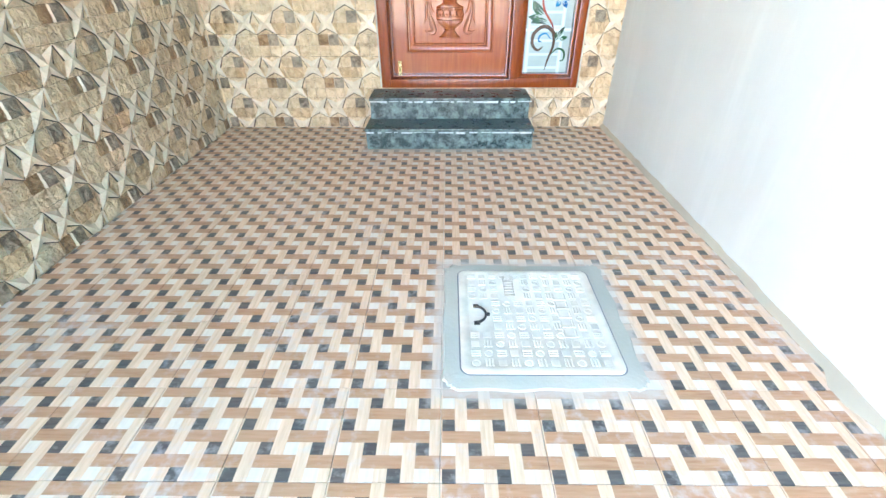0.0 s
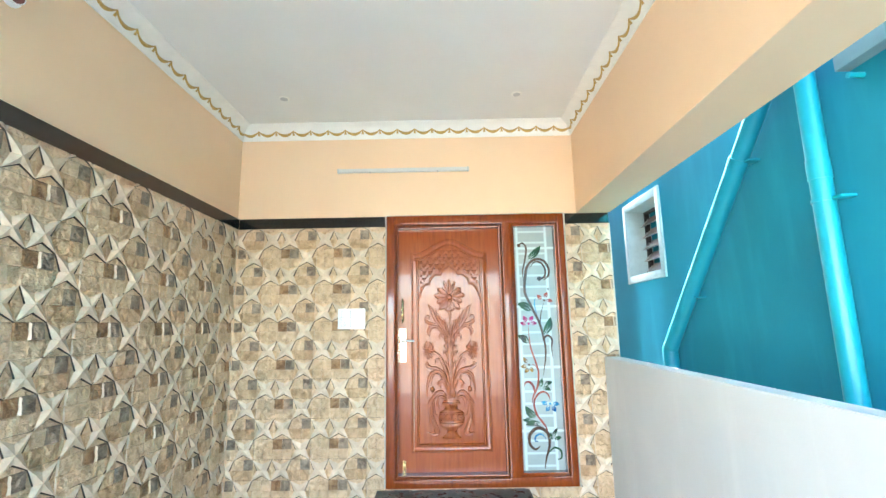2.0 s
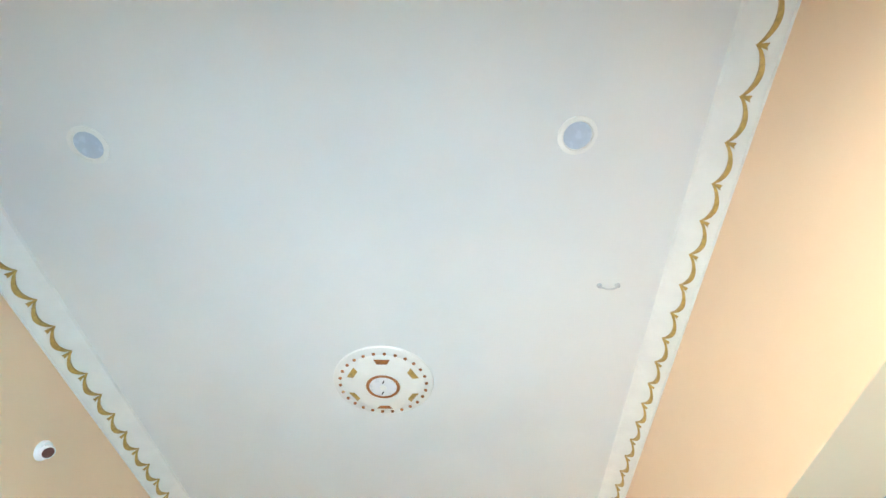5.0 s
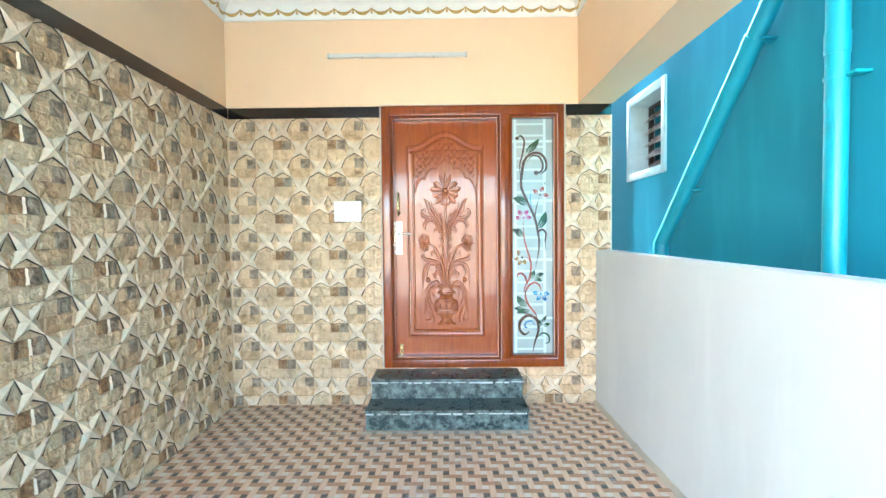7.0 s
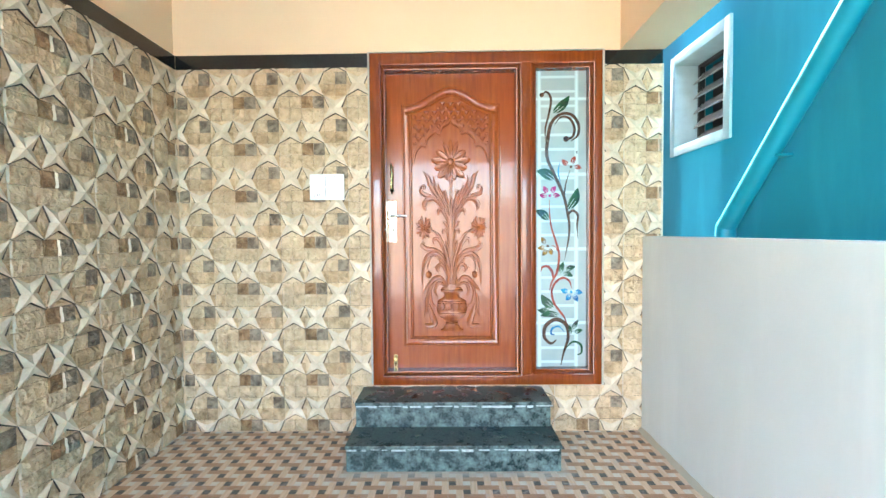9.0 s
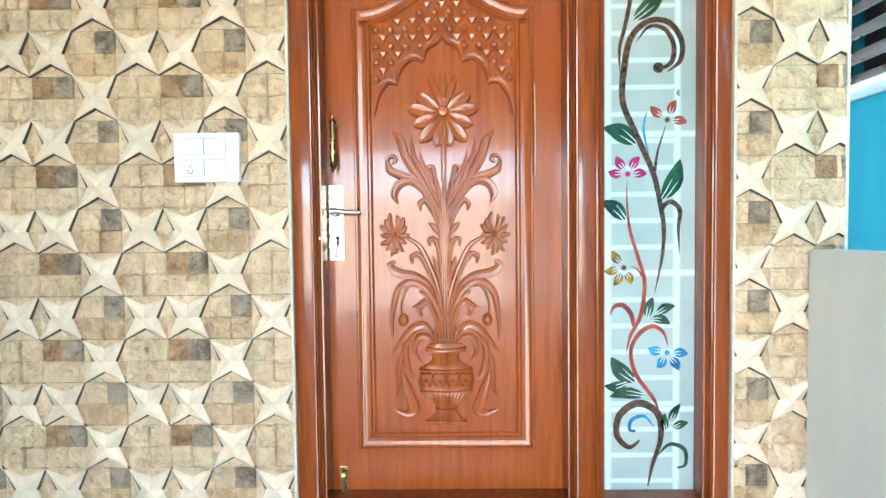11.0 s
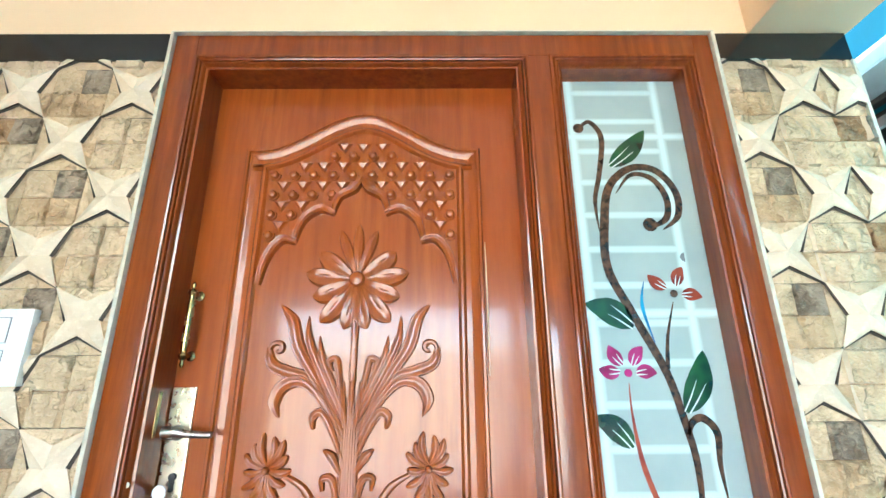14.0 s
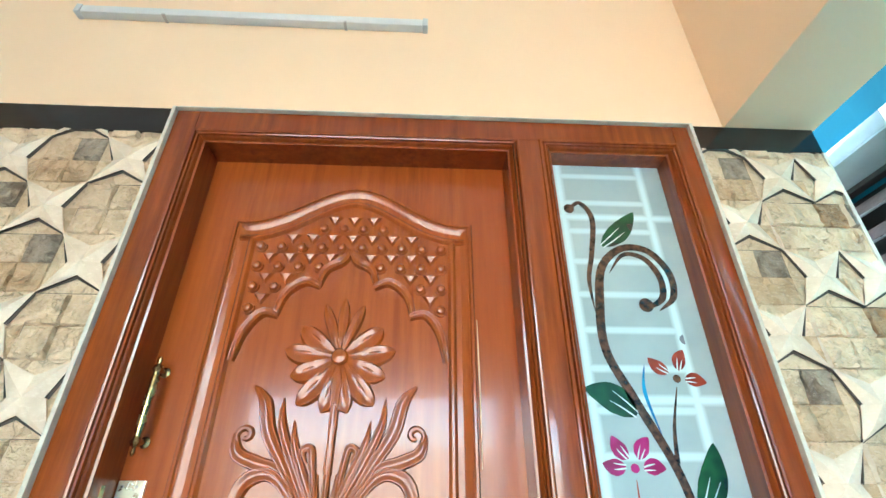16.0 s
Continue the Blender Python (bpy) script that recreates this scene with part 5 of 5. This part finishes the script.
def wall_tile(u0, u1, v0, v1):
    """An embossed stone tile with raised four-armed stars, cut to a window of its pattern, v downwards."""
    key = tuple(round(v, 3) for v in (u0, u1, v0, v1))
    if key in tile_cache:
        return tile_cache[key]
    bm = bmesh.new()

    def face(pts, slot):
        f = bm.faces.new([bm.verts.new((u * CU, -h, -v * CV)) for u, v, h in pts])
        f.material_index = slot
        faced(f)

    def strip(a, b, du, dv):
        """A dark strip along the foot of an arm: printed crevice shade, put into the colour."""
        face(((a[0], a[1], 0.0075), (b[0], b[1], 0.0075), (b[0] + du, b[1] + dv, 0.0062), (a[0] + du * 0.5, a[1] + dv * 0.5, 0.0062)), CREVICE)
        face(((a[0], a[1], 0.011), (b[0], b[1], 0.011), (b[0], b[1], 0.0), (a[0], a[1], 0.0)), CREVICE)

    # fine joints between the stones
    for c in range(7):
        face(((c - 0.012, 0, 0.0012), (c - 0.012, 4, 0.0012), (c + 0.012, 4, 0.0012), (c + 0.012, 0, 0.0012)), BROWN)
    for r in range(5):
        face(((0, r - 0.014, 0.0014), (0, r + 0.014, 0.0014), (6, r + 0.014, 0.0014), (6, r - 0.014, 0.0014)), CREVICE if r % 2 else BROWN)
    # split stones: a bevelled rim and an uneven, broken face
    cuts = (0, 0.075, 0.30, 0.52, 0.75, 0.955, 1)
    n = len(cuts) - 1
    for (r, c), (slot, high) in CELLS.items():
        q = random.Random(31 * r + c)
        tilt_u, tilt_v = q.uniform(-0.003, 0.003), q.uniform(-0.001, 0.004)
        grid = []
        for i in range(n + 1):
            row = []
            for j in range(n + 1):
                rim = i in (0, n) or j in (0, n)
                inner = 1 < i < n - 1 and 1 < j < n - 1
                a = cuts[i] + (q.uniform(-0.09, 0.09) if inner else 0)
                b = cuts[j] + (q.uniform(-0.09, 0.09) if inner else 0)
                row.append((c + a, r + b, 0.0006 if rim else high + 0.003 + tilt_u * (a - 0.5) + tilt_v * (b - 0.5) + q.uniform(-0.0022, 0.0032)))
            grid.append(row)
        for i in range(n):
            for j in range(n):
                g = (grid[i][j], grid[i][j + 1], grid[i + 1][j + 1], grid[i + 1][j])
                # left bevel of the tallest stones in star cream: street light painted on
                if i == 0 and high > 0.006:
                    face(g, 0)
                elif 0 < i < n - 1 and 0 < j < n - 1 and q.random() < 0.5:
                    face(g[:3], slot)
                    face((g[0], g[2], g[3]), slot)
                else:
                    face(g, slot)
    for sx, sy in STARS:
        for ov in (0, 4) if sy == 0 else (0,):
            def at(a, b, h):
                return sx + a, sy + ov + b, h
            mid, top, foot = at(0, 0, 0.019), at(0, -0.58, 0.008), at(0, 0.45, 0.014)
            for s in (-1, 1):
                waist, up, low = at(0.52 * s, 0, 0.006), at(s, -1, 0.012), at(s, 1, 0.012)
                ridge_u, ridge_l = at(0.55 * s, -0.56, 0.019), at(0.55 * s, 0.60, 0.018)
                for tri in ((up, ridge_u, top), (ridge_u, mid, top), (up, waist, ridge_u), (ridge_u, waist, mid),
                            (low, ridge_l, waist), (ridge_l, mid, waist), (low, foot, ridge_l), (ridge_l, foot, mid)):
                    face(tri, 0)
                side = at(s, 0, 0.0045)
                face((up, at(0, -1, 0.004), top), CREAM)
                face((at(s, -1, 0.003), at(0.52 * s, 0, 0.003), side), CREAM)
                face((at(0.52 * s, 0, 0.0045), at(s, 1, 0.006), side), TAN if s > 0 else CREAM)
                face((at(s, 1, 0.0035), at(0, 0.45, 0.0035), at(0, 1, 0.0015)), CREAM)
                # painted shade below the lower arms and beside the upper ones
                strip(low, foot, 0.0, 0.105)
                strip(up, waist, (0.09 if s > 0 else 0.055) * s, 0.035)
    for co, no in (((u0 * CU, 0, 0), (-1, 0, 0)), ((u1 * CU, 0, 0), (1, 0, 0)), ((0, 0, -v0 * CV), (0, 0, 1)), ((0, 0, -v1 * CV), (0, 0, -1))):
        bmesh.ops.bisect_plane(bm, geom=bm.verts[:] + bm.edges[:] + bm.faces[:], plane_co=co, plane_no=no, clear_outer=True)
    me = bpy.data.meshes.new("wall_tile")
    bm.to_mesh(me)
    bm.free()
    for m in (STAR, STONE_A, STONE_B, STONE_C, CREV, STONE_D):
        me.materials.append(m)
    tile_cache[key] = me
    return me


def tile_wall(parent, origin, turn, length, phase, z_top):
    """Courses of tiles from the floor up, along a wall from origin; phase is the pattern's start along it."""
    wide, tall = 6 * CU, 4 * CV
    for k in range(math.floor(-phase / wide), math.ceil((length - phase) / wide)):
        a = phase + k * wide
        s0, s1 = max(0.0, a), min(length, a + wide)
        if s1 - s0 < 0.004:
            continue
        for course in range(math.ceil(z_top / tall)):
            zt = (course + 1) * tall
            v0 = max(0.0, (zt - z_top) / CV)
            ob = new("wall_tile", wall_tile((s0 - a) / CU + 0.003, (s1 - a) / CU - 0.003, v0 + 0.003, 4 - 0.003))
            ob.matrix_basis = origin @ turn @ pose(a, 0, zt)
            ob.parent = parent


tile_wall(bpy.data.objects["wall_left"], pose(XL - 0.010, YF - 0.3, 0), pose(0, 0, 0, 0, 0, 90), YB - 0.004 - (YF - 0.3), 2.754 - CU - (YF - 0.3), BAND0)
for x0, x1, z_top in ((XL + 0.008, FX0 - 0.010, BAND0), (FX1 + 0.010, XO - 0.004, BAND0), (FX0 - 0.010, FX1 + 0.010, FZ0)):
    tile_wall(wall_back, pose(x0, YB + 0.010, 0), Matrix(), x1 - x0, -0.755 - CU - x0, z_top)
